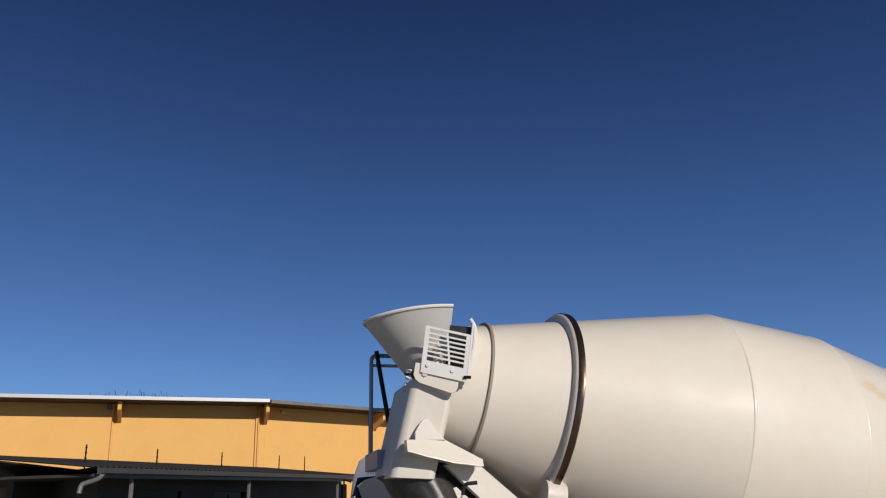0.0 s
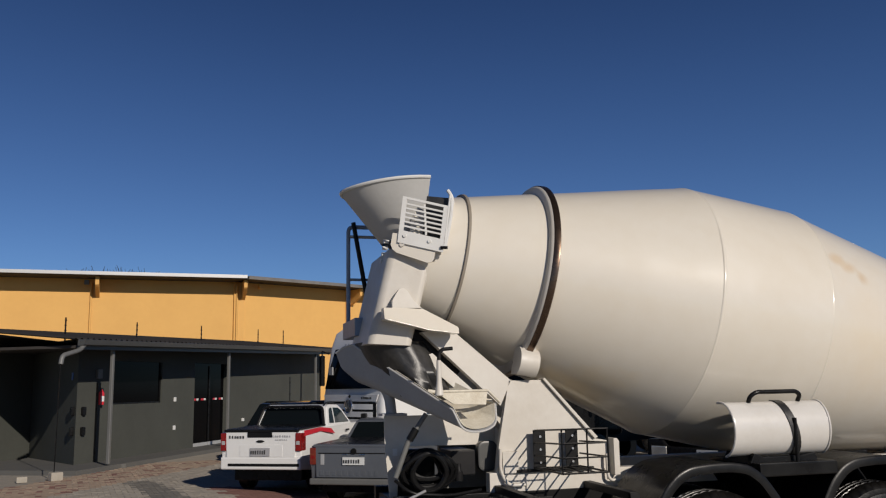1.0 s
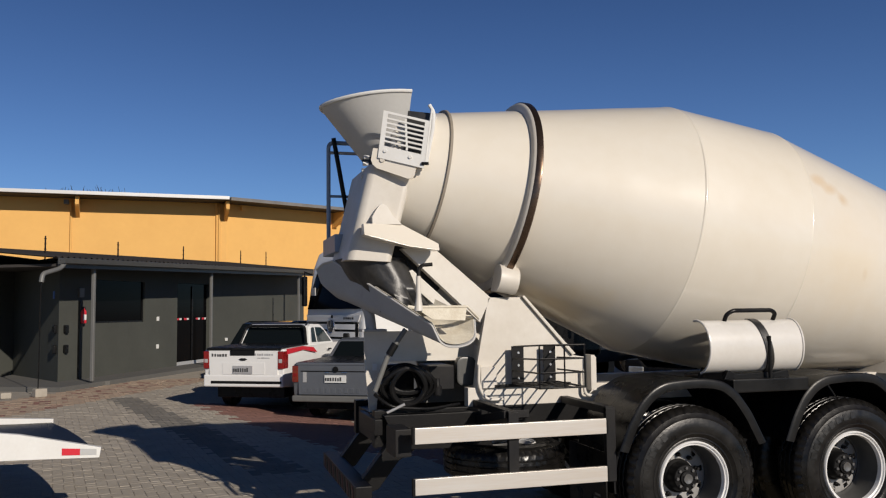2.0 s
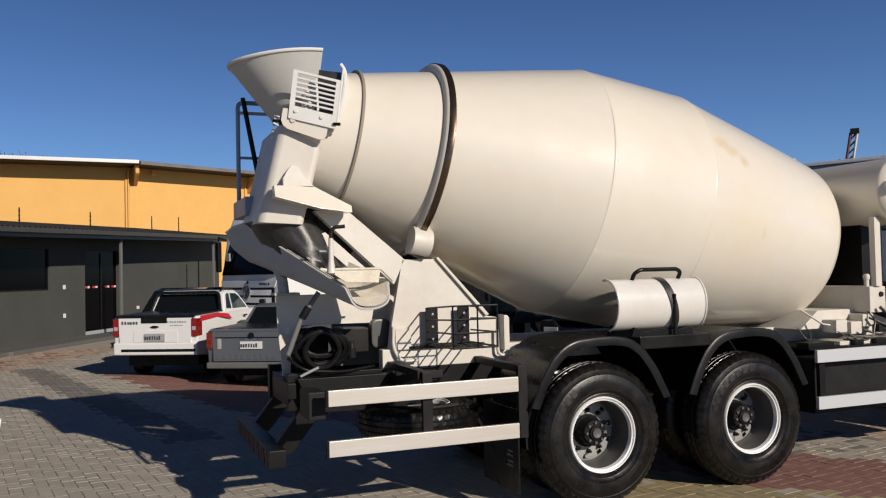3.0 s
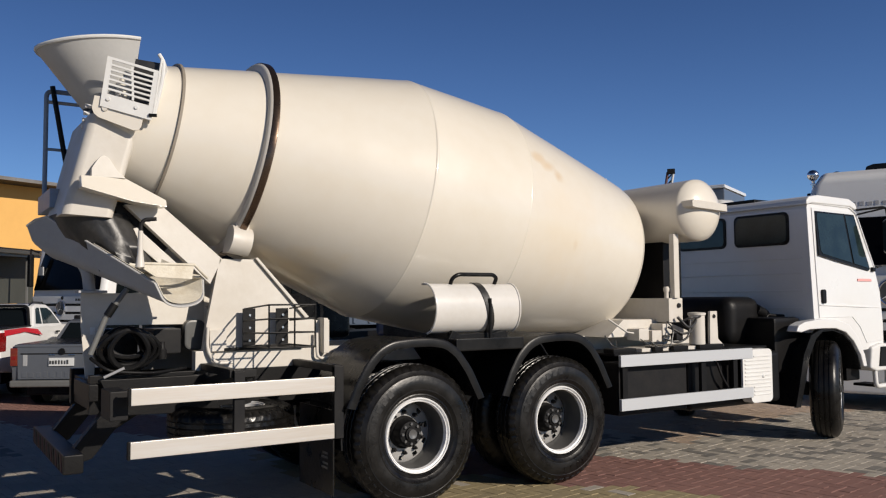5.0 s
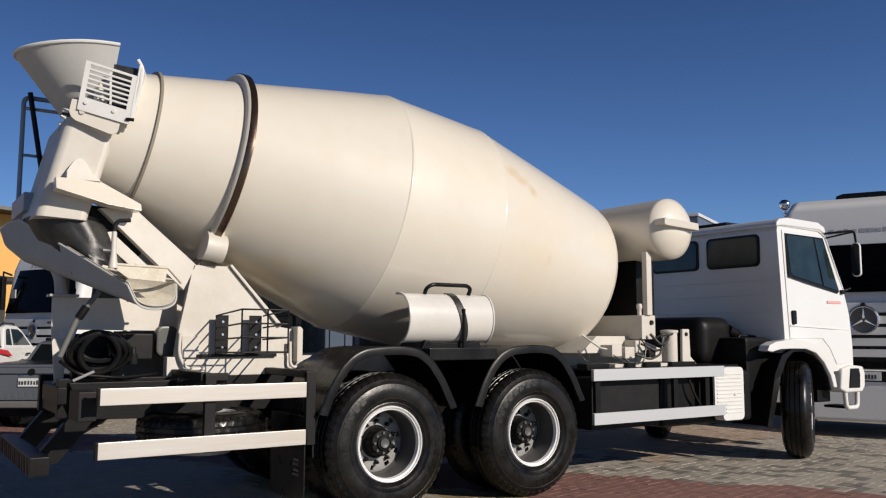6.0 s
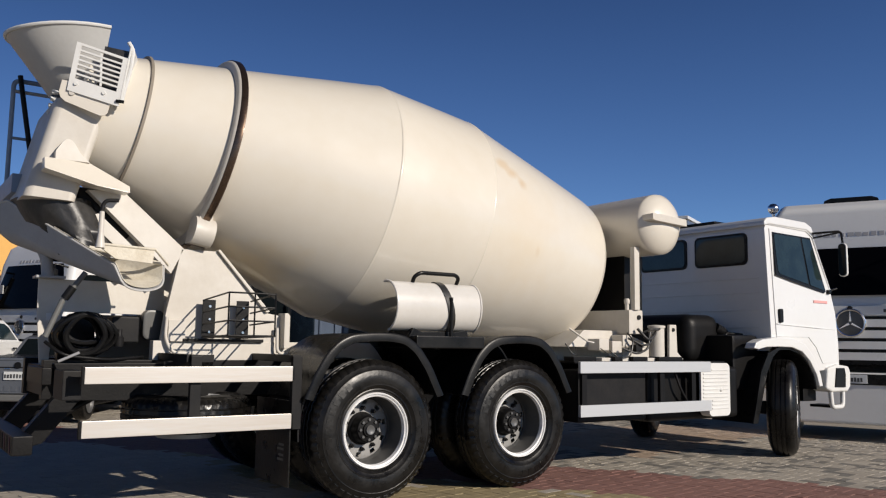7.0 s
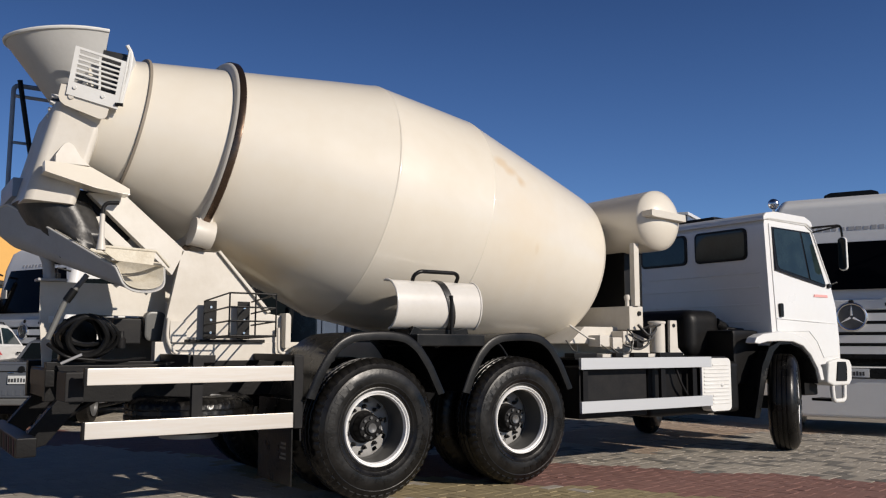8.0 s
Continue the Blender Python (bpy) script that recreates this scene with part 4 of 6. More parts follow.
for x, z in ((0.05, -0.300), (0.25, -0.325)):
    part("guard_bolt", lathed([(-0.008, 0.0), (-0.008, 0.013), (0.004, 0.016)], GM @ Matrix.Translation((x, -0.008, z)) @ ALONG_Y, 10), M["white_matt"], truck)
# lighter cream puts this plate's stronger sunlight into the colour
part("apron_plate", prismed([(-0.05, -0.285), (-0.055, -0.375), (-0.035, -0.41), (0.0, -0.432), (0.25, -0.485), (0.285, -0.478), (0.300, -0.45), (0.308, -0.336), (0.28, -0.29)], 0.009, 0.021, bevel=0.003, m=GM),
     M["cream"], truck, "cream plate with rounded corners")
part("apron_bolt", lathed([(-0.006, 0.0), (-0.006, 0.019), (0.006, 0.022)], GM @ Matrix.Translation((0.035, 0.004, -0.365)) @ ALONG_Y, 14), M["cream_flat"], truck)
part("guard_pin", tubed([GM @ Vector((0.345, -0.012, -0.365)), GM @ Vector((0.40, -0.012, -0.36))], 0.012), M["black"], truck)
part("mouth_seal", boxed(0.18, 0.36, 0.06, 0.07, -0.275, 0.03, 0.002, GM), M["rubber_soft"], truck, "black rubber seal behind the guard")

# rear neck: a casing rounded at the back
bm = prismed([(-2.12, 2.78), (-1.79, 2.78), (-1.975, 2.06), (-2.29, 2.08)], 0.70, 1.64, bevel=0.0)
for v in bm.verts:
    v.co.y += (0.22 if v.co.y < YC else -0.22) * max(0.0, -1.80 - v.co.x - 0.26 * (2.78 - v.co.z)) 
bmesh.ops.bevel(bm, geom=[e for e in bm.edges if abs(e.verts[0].co.z - e.verts[1].co.z) > 0.4], offset=0.055, segments=5, affect="EDGES", profile=0.5)
bevel_all(bm, bm.verts[:], 0.006, 2, 60)
part("discharge_casing", bm, M["cream_flat"], truck, "cream discharge casing")
part("casing_gusset", prismed([(-2.125, 2.33), (-2.125, 2.385), (-2.09, 2.445), (-2.072, 2.466), (-2.05, 2.475), (-2.028, 2.468), (-2.01, 2.45), (-1.972, 2.39), (-1.945, 2.36), (-1.905, 2.33)], 0.668, 0.725, bevel=0.003),
     M["cream_flat"], truck, "cream arched gusset")
bm = prismed([(-2.20, 2.245), (-2.195, 2.33), (-1.907, 2.335), (-1.65, 2.19), (-1.655, 2.14), (-1.875, 2.165)], 0.575, 0.725, bevel=0.0)
for v in bm.verts:                                            # the face leans back, so that it looks up
    if v.co.y < 0.6:
        v.co.y += 0.8 * max(0.0, v.co.z - (2.245 - 0.193 * (v.co.x + 2.20)))
bevel_all(bm, bm.verts[:], 0.004, 2, 20)
# lighter cream too: the sunlight on the leaning face put into the colour
part("casing_bracket", bm, M["cream"], truck, "cream sloping bracket plate")
# black block added to keep the space behind the apron dark
part("outlet_housing", prismed([(-1.98, 2.20), (-1.62, 2.17), (-1.50, 1.95), (-1.62, 1.82), (-1.86, 1.98)], 0.86, 1.5, bevel=0.02), M["black_steel"], truck, "black block added to darken the space behind the apron")
for y in (0.585, 1.66):
    part("support_arm", prismed([(-1.93, 2.14), (-1.70, 2.155), (-1.265, 1.79), (-1.35, 1.61)], y, y + 0.08, bevel=0.004), M["cream_flat"], truck, "cream sloping support arm")
    ped = part("drum_pedestal", prismed([(-1.285, 1.79), (-1.03, 1.79), (-0.64, 1.36), (-0.52, 1.34), (-0.52, 1.12), (-1.40, 1.12), (-1.375, 1.32)], y, y + 0.05, bevel=0.004),
               M["cream_flat"], truck, "cream steel pedestal plate")
    part("pedestal_flange", prismed([(-1.03, 1.795), (-1.015, 1.805), (-0.615, 1.37), (-0.64, 1.36)], y - 0.03, y + 0.09, bevel=0.003), M["cream_flat"], ped)
part("pedestal_web", prismed([(0.83, 1.13), (1.50, 1.13), (1.50, 1.5), (1.3, 1.42), (1.0, 1.42), (0.83, 1.5)], -1.15, -1.09, axis="x"), M["cream_flat"], truck)
part("inner_strut", prismed([(-1.90, 1.98), (-1.80, 2.01), (-1.45, 1.70), (-1.52, 1.65)], 0.80, 0.84, bevel=0.004), M["cream_flat"], truck)
part("inner_strut", prismed([(-1.90, 1.98), (-1.80, 2.01), (-1.45, 1.70), (-1.52, 1.65)], 1.50, 1.54, bevel=0.004), M["cream_flat"], truck)
# roller under its cover
for y, sg in ((0.50, 1), (1.72, -1)):
    part("roller", lathed([(-0.06, 0.0), (-0.06, 0.085), (0.06, 0.085), (0.06, 0.0)], Matrix.Translation((-1.16, y + 0.10, 1.90)) @ Matrix.Rotation(TILT, 4, "Y"), 24), M["ring_steel"], truck)
    turned = Matrix.Translation((-1.165, 0, 1.90)) @ Matrix.Rotation(TILT, 4, "Y") @ Matrix.Translation((1.165, 0, -1.90))
    arc = [(y + 0.06 - 0.115 * math.cos(radians(a)), 1.915 + 0.108 * math.sin(radians(a))) for a in np.linspace(-62, 118, 13)]
    cover = part("roller_cover", prismed(arc + [(y + 0.13, 1.99), (y + 0.13, 1.82)], -1.238, -1.09, axis="x", bevel=0.005, m=turned), M["cream_flat"], truck, "cream rounded roller cover")
    part("cover_tab", boxed(-1.215, -1.19, y + 0.0, y + 0.05, 2.005, 2.04, 0.003, turned), M["cream_flat"], cover)
    part("cover_tab", boxed(-1.145, -1.12, y + 0.0, y + 0.05, 2.005, 2.04, 0.003, turned), M["cream_flat"], cover)

# rear frame under the discharge
part("rear_plate", prismed([(-2.115, 1.555), (-2.112, 1.33), (-2.075, 0.95), (-2.02, 0.95), (-2.01, 1.14), (-1.94, 1.328), (-1.25, 1.322), (-1.25, 1.555)], 1.06, 1.075, bevel=0.003),
     M["cream_flat"], truck, "cream plate across the rear frame")
# white patch stands in for the bright view through a hole
part("plate_hole", boxed(-2.052, -2.018, 1.052, 1.059, 1.265, 1.315, 0), M["white_matt"], truck)
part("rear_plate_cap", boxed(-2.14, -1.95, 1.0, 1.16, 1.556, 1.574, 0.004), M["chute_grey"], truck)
part("rear_cross_tube", tubed([(-1.6, 1.08, 1.44), (-1.6, 1.70, 1.44)], 0.05, 14), M["cream_flat"], truck)
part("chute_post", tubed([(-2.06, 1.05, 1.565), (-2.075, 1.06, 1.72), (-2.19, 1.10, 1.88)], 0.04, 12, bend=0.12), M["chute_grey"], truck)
# dark grey puts the ram's shade into its colour
ram = part("chute_ram", tubed([(-1.90, 0.62, 1.58), (-2.03, 0.63, 1.39)], 0.018), M["post_grey"], truck, "lifting ram with black sleeve, its shade put into the grey")
part("ram_sleeve", tubed([(-1.972, 0.625, 1.478), (-2.02, 0.63, 1.40)], 0.028), M["black"], ram)
part("ram_rod", tubed([(-2.03, 0.63, 1.39), (-2.12, 0.64, 1.15)], 0.020), M["post_grey"], ram)
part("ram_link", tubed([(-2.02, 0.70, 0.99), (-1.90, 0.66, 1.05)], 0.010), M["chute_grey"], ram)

# discharge chute: an open trough
P0, P1, CH = Vector((-2.385, 1.30, 2.05)), Vector((-1.80, 0.28, 1.61)), Vector((0.37, 0.20, 0.03))
rows = []
for k in range(-1, 11):
    base = P0.lerp(P1, k / 10 if k >= 0 else -0.08)
    lift = 0.10 * (1 - k / 10) if k > 0 else 0.03 if k == 0 else -0.045
    low = 0.8 if k < 0 else 1.0
    row = []
    for i in range(15):
        a = math.pi * i / 14
        across = 0.5 - 0.5 * math.cos(a)
        deep = low * math.sin(a) ** 0.33
        near_up = lift * max(0.0, 1 - 2 * across)             # the outer wall stands higher than the inner one
        row.append(base + CH * (0.5 + (across - 0.5) * (1 - 0.2 * deep)) + Vector((0.03, -0.04, -0.27 + 0.105 * max(0, k) / 10)) * deep + Vector((0, 0, near_up * (1 - deep))))
    rows.append(row)
bm = grid_sheet(bmesh.new(), rows)
shell(bm, 0.010)
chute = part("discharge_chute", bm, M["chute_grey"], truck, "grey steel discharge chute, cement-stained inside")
lin = bmesh.new()
grid_sheet(lin, [[p + Vector((0, 0, 0.012)) for p in (rows[k][j].lerp(rows[k][0].lerp(rows[k][14], 0.5), 0.05) for j in range(15))] for k in range(6, 12)])
shell(lin, 0.004)
part("cement_lining", lin, M["cream_dirty"], chute, "cream lining with dried cement")
for j in (0, 14):
    part("chute_edge", tubed([row[j] for row in rows], 0.008, 8), M["grey_paint"], chute)
part("chute_lip", tubed([rows[-1][j] for j in range(15)], 0.006, 8), M["grey_paint"], chute)
part("chute_bar", tubed([P0.lerp(P1, 0.78) + CH * 0.05 + Vector((0, 0, 0.03)), P1 + CH * 0.98 + Vector((-0.02, 0, 0.02))], 0.013, 8), M["cream_dirty"], chute)
FLAP = Matrix.Translation((-1.90, 0.215, 0)) @ Matrix.Rotation(radians(15.5), 4, "Z")
part("flap_plate", prismed([(-0.01, 1.715), (0.10, 1.65), (0.36, 1.64), (0.375, 1.73), (0.30, 1.735), (-0.01, 1.735)], 0.0, 0.012, bevel=0.003, m=FLAP), M["cream_dirty"], chute)
part("flap_edge", tubed([FLAP @ Vector((-0.02, 0, 1.735)), FLAP @ Vector((0.375, 0, 1.735)), (-1.40, 0.48, 1.65)], 0.009, 8), M["cream_dirty"], chute)
part("chute_handle", tubed([(-1.908, 0.213, 1.94), (-1.905, 0.213, 1.985), (-1.885, 0.208, 2.012), (-1.815, 0.2, 2.018)], 0.013, 10, bend=0.03), M["dark_steel"], chute, "dark hooked handle")
part("handle_stem", lathed([(0.0, 0.03), (0.03, 0.026), (0.09, 0.018), (0.23, 0.015), (0.235, 0.0)], Matrix.Translation((-1.908, 0.213, 1.71)) @ ALONG_Z, 14), M["cream_flat"], chute, "cream handle stem")

# rubber apron around the outlet
rows = []
for k in range(12):
    t = k / 11
    row = []
    for i in range(29):
        a = radians(60 + 260 * i / 28)
        rad = 0.33 - 0.05 * t + 0.05 * noise.noise(Vector((i * 0.8, t * 2.2, 3.1))) * (0.3 + t)
        row.append((-2.03 + 0.20 * t + rad * 0.85 * math.cos(a), YC - 0.14 * t + rad * 1.25 * math.sin(a), 2.10 - 0.40 * t))
    rows.append(row)
part("rubber_apron", shell(grid_sheet(bmesh.new(), rows), 0.01), M["rubber_soft"], truck, "crumpled black rubber apron", 60)

# service ladder on the far side
lad = part("ladder_rail", tubed([(-2.27, 1.80, 2.2), (-2.27, 1.80, 3.13), (-2.0, 1.80, 3.13)], 0.018, 10, bend=0.05), M["blue_steel"], truck, "blue-grey tube handrail")
part("ladder_bar", tubed([(-2.27, 1.80, 3.045), (-1.95, 1.80, 3.045)], 0.014), M["fascia"], truck)
part("ladder_bar", tubed([(-2.27, 1.80, 2.675), (-2.02, 1.80, 2.675)], 0.012), M["blue_steel"], truck)
part("ladder_brace", tubed([(-2.235, 1.75, 3.16), (-2.10, 1.75, 2.40)], 0.02), M["black"], truck)
part("service_platform", boxed(-2.30, -2.08, 1.28, 1.92, 2.17, 2.31, 0.008), M["blue_steel"], truck)
for k in range(4):
    part("casing_stud", lathed([(-0.02, 0.0), (-0.02, 0.016), (0.02, 0.016)], Matrix.Translation((-2.125 + 0.008 * k, 1.0, 2.72 + 0.05 * k)), 8), M["white_matt"], truck)

# hoses, tank and boxes below the rear frame
random.seed(21)
for k in range(9):
    rx, rz = random.uniform(0.11, 0.20), random.uniform(0.09, 0.15)
    cx, cz = -1.875 + random.uniform(-0.03, 0.04), 1.315 - rz + random.uniform(-0.02, 0.0)
    lean_y = random.uniform(-0.05, 0.05)
    part("hose_coil", tubed([(cx + rx * math.cos(t) * (1 - 0.25 * max(0.0, math.sin(t))), 0.70 + 0.022 * k + lean_y * math.sin(t), cz + rz * math.sin(t)) for t in np.linspace(0, 2 * math.pi, 25)[:-1]],
                            random.uniform(0.014, 0.022), 8, closed=True), M["black"], truck)
# grey puts the shade on a cream panel into the colour
part("rear_bulkhead", boxed(-1.64, -1.22, 1.30, 1.33, 0.98, 1.32, 0.006), M["post_grey"], truck)
# black box added behind the hoses to keep their gaps dark
part("hose_manifold", boxed(-1.95, -1.70, 1.16, 1.26, 0.98, 1.30, 0.02), M["black"], truck)
part("valve_block", boxed(-1.66, -1.47, 0.86, 1.2, 1.12, 1.30, 0.012), M["dark_steel"], truck)
# dark grey puts the shade on this cream cover into its colour
part("valve_plate", prismed(round_rect(-1.488, -1.335, 1.145, 1.36, 0.05), 0.72, 0.80, bevel=0.02), M["gutter"], truck, "rounded valve cover, its shade put into the dark grey")
part("hydraulic_fitting", lathed([(-0.06, 0.03), (0, 0.035), (0.02, 0.02), (0.06, 0.02), (0.06, 0)], Matrix.Translation((-1.62, 0.8, 1.15)) @ ALONG_Z, 12), M["dark_steel"], truck)
part("rear_hose", tubed([(-1.45, 0.8, 1.02), (-1.7, 0.72, 1.0), (-2.0, 0.68, 1.03), (-2.1, 0.75, 1.12)], 0.012, bend=0.08), M["black"], truck)
part("cream_pipe", tubed([(-1.37, 0.56, 1.31), (-1.38, 0.55, 1.16), (-1.33, 0.54, 1.06), (-1.2, 0.54, 1.06)], 0.012, bend=0.05), M["cream_flat"], truck)
part("control_box", boxed(-1.36, -1.24, 0.55, 0.585, 1.14, 1.29, 0.006), M["cream_flat"], truck)
part("post_step", prismed([(-0.52, 1.36), (-0.49, 1.36), (-0.475, 1.34), (-0.475, 1.10), (-0.52, 1.10)], 0.5, 0.62, bevel=0.006), M["cream_flat"], truck)
part("step_plate", boxed(-1.26, -0.66, 0.55, 0.584, 1.14, 1.163, 0.002), M["black_steel"], truck)
part("loop_pipe", tubed([(-0.56, 0.54, 1.25), (-0.56, 0.53, 1.06), (-0.45, 0.53, 1.06)], 0.012, bend=0.06), M["cream_flat"], truck)

# wire basket
def basket_at(u, v, z):
    """u from 0 to 1 along the basket, v from the back (0) to the front (1)."""
    return (-1.13 - 0.02 * v + 0.34 * u * (1 - 0.045 * v), 0.50 - 0.53 * v, z + 0.008 * v + 0.022 * v * (z - 1.17) / 0.27)


basket = part("wire_basket", tubed([basket_at(*p, 1.175) for p in ((0, 0), (1, 0), (1, 1), (0, 1))], 0.007, 8, closed=True), M["black_steel"], truck, "dark wire basket with two drilled plates")
for z in (1.265, 1.35, 1.435):
    part("basket_wire", tubed([basket_at(*p, z) for p in ((0, 0), (0, 1), (1, 1), (1, 0))], 0.006, 8), M["black_steel"], basket)
for u, v in ((0, 1), (0.55, 1), (1, 1)):
    part("basket_wire", tubed([basket_at(u, v, 1.175), basket_at(u, v, 1.435)], 0.006, 8), M["black_steel"], basket)
for u in (0.25, 0.5, 0.75):
    part("basket_wire", tubed([basket_at(u, 0, 1.175), basket_at(u, 1, 1.175)], 0.005, 8), M["black_steel"], basket)
for x in (-1.133, -0.885):
    pl = part("basket_plate", boxed(x - 0.005, x + 0.088, 0.512, 0.522, 1.165, 1.437, 0.002), M["black_steel"], basket)
    for k in range(3):
        part("plate_bolt", lathed([(-0.006, 0.0), (-0.006, 0.009), (0.002, 0.011)], Matrix.Translation((x + 0.045, 0.510, 1.21 + 0.09 * k)) @ ALONG_Y, 8), M["chrome"], pl)

# the subframe and what stands on it lie further in than the side guards
INWARD = Matrix.Translation((-3.17, -5.22, 1.42)) @ Matrix.Scale(1.032, 4) @ Matrix.Translation((3.17, 5.22, -1.42))
FRAME_PARTS = {"support_arm", "drum_pedestal", "pedestal_flange", "roller", "roller_cover", "cover_tab", "subframe_beam", "wire_basket", "basket_wire", "basket_plate",
               "plate_bolt", "control_box", "cream_pipe", "post_step", "step_plate", "loop_pipe", "valve_plate"}
for o in truck.children_recursive:
    if o.name.split(".")[0] in FRAME_PARTS:
        far_side = o.data.vertices[0].co.y > YC
        o.data.transform(Matrix.Translation((0, -0.36, 0)) @ INWARD if far_side else INWARD)

# spare chute: a half pipe strapped over the mudguards
rows = []
for x in np.linspace(0.175, 0.955, 9):
    rows.append([(x - 0.02 * (1 - math.sin(a)) * (1 if x < 0.2 else 0), 0.16 - 0.14 * math.sin(a), 1.425 + 0.19 * math.cos(a)) for a in np.linspace(radians(-12), radians(168), 19)])
spare = part("spare_chute", shell(grid_sheet(bmesh.new(), rows), 0.008), M["chute_white"], truck, "white half-pipe chute section held by a black strap")
for i in (0, -1):
    part("chute_rim", tubed(rows[i], 0.009, 8), M["chute_white"], spare)
part("chute_strap", shell(grid_sheet(bmesh.new(), [[(x0 + 0.05 * (1 - math.cos(a)), 0.16 - 0.148 * math.sin(a), 1.425 + 0.20 * math.cos(a)) for a in np.linspace(radians(-8), radians(170), 15)]
                                                     for x0 in (0.575, 0.635)]), 0.006), M["rubber_soft"], spare, "black strap")
part("chute_handle", tubed([(0.37, 0.15, 1.58), (0.37, 0.11, 1.655), (0.42, 0.10, 1.685), (0.75, 0.10, 1.685), (0.79, 0.11, 1.66), (0.79, 0.15, 1.60)], 0.016, 10, bend=0.04), M["black"], spare)
part("chute_cradle", prismed([(0.30, 1.19), (0.86, 1.19), (0.84, 1.25), (0.72, 1.23), (0.66, 1.235), (0.42, 1.23), (0.34, 1.26)], 0.06, 0.4, bevel=0.006), M["black"], truck)
part("chute_cradle_post", tubed([(0.66, 0.02, 1.20), (0.655, 0.012, 1.50)], 0.014), M["black"], truck)

# ---- front mount, pump and water tank ----
part("front_pedestal", boxed(2.93, 3.12, 0.28, 2.06, 1.26, 1.49, 0.010), M["cream_flat"], truck, "cream front drum mount")
part("front_pedestal_foot", prismed([(2.5, 1.29), (3.0, 1.29), (3.5, 1.13), (2.3, 1.13)], 0.45, 1.9, bevel=0.008), M["cream_flat"], truck)
part("mount_bolt", tubed([(2.955, 0.33, 1.49), (2.955, 0.33, 1.555)], 0.020), M["cream_flat"], truck)
part("mount_bolt", lathed([(0.0, 0.0), (0.0, 0.026), (0.03, 0.030), (0.05, 0.020), (0.05, 0.0)], Matrix.Translation((2.955, 0.33, 1.55)) @ ALONG_Z, 14), M["cream_flat"], truck)
part("mount_stud", lathed([(-0.014, 0.0), (-0.014, 0.022), (0.0, 0.024)], pose(3.06, 0.28, 1.42) @ ALONG_Y, 10), M["dark_steel"], truck)
part("tank_post", boxed(2.985, 3.055, 0.255, 0.315, 1.49, 2.10, 0.006), M["cream_flat"], truck, "cream tank post")
part("tank_post", boxed(2.985, 3.055, 2.03, 2.09, 1.49, 2.10, 0.006), M["cream_flat"], truck)
part("gearbox", lathed([(2.9, 0.34), (3.05, 0.34), (3.12, 0.28), (3.3, 0.25), (3.34, 0.0)], Matrix.Translation((0, YC, 2.424)) @ Matrix.Rotation(TILT, 4, "Y"), 28), M["black_steel"], truck)
part("oil_cooler", boxed(3.16, 3.42, 0.55, 1.8, 1.45, 2.06, 0.015), M["black_steel"], truck)
pump = part("pump_reservoir", lathed([(-0.155, 0.0), (-0.155, 0.065), (-0.14, 0.075), (0.13, 0.075), (0.135, 0.085), (0.155, 0.085), (0.16, 0.07), (0.165, 0.0)],
                                     Matrix.Translation((3.30, 0.27, 1.19)) @ ALONG_Z, 24), M["cream_flat"], truck, "cream cylindrical reservoir")
part("pump_bracket", prismed([(3.46, 1.36), (3.56, 1.36), (3.57, 1.09), (3.66, 1.02), (3.45, 1.02)], 0.24, 0.27, bevel=0.005), M["cream_flat"], truck)
part("pump_base", boxed(2.5, 3.6, 0.22, 0.6, 0.985, 1.035, 0.006), M["cream_flat"], truck)
part("front_hose", tubed([(3.0, 0.24, 1.31), (3.1, 0.2, 1.2), (3.22, 0.22, 1.25), (3.28, 0.25, 1.33)], 0.014, bend=0.05), M["rubber_soft"], truck)
part("front_hose", tubed([(2.8, 0.24, 1.12), (2.95, 0.2, 1.07), (3.1, 0.2, 1.12), (3.15, 0.22, 1.28)], 0.011, bend=0.05), M["rubber_soft"], truck)
for x, z, r in ((2.55, 1.16, 0.05), (2.72, 1.14, 0.04), (2.86, 1.2, 0.045)):
    part("mount_clamp", boxed(x, x + 0.13, 0.3, 0.46, z - 0.06, z + 0.05, 0.012), M["cream_flat"], truck)
part("drain_pipe", tubed([(2.30, 0.44, 1.30), (2.42, 0.32, 1.18), (2.48, 0.30, 1.17)], 0.009), M["cream_flat"], truck)
for k, run in enumerate(([(2.62, 0.24, 1.10), (2.70, 0.20, 1.03), (2.86, 0.20, 1.05), (2.93, 0.23, 1.20), (2.92, 0.3, 1.27)],
                         [(2.52, 0.26, 1.12), (2.60, 0.20, 1.05), (2.72, 0.21, 1.02), (2.80, 0.24, 1.06)],
                         [(2.90, 0.27, 1.22), (3.02, 0.2, 1.15), (3.14, 0.2, 1.17), (3.22, 0.24, 1.26)],
                         [(3.08, 0.25, 1.27), (3.14, 0.2, 1.31), (3.24, 0.2, 1.30), (3.34, 0.22, 1.335)],
                         [(2.12, 0.3, 1.16), (2.16, 0.25, 1.07), (2.22, 0.25, 1.05), (2.25, 0.3, 1.13)])):
    part("pump_cable", tubed(run, (0.007, 0.005, 0.011, 0.010, 0.006)[k], 8, bend=0.04), M["rubber_soft"], truck)
part("pump_valve", boxed(2.96, 3.05, 0.22, 0.30, 1.09, 1.16, 0.012), M["dark_steel"], truck)
for x0, x1 in ((2.10, 2.38), (2.62, 2.72), (2.86, 3.06), (3.22, 3.56)):
    part("shelf_clip", boxed(x0, x1, 0.17, 0.30, 1.004, 1.045, 0.005), M["black_steel"], truck)
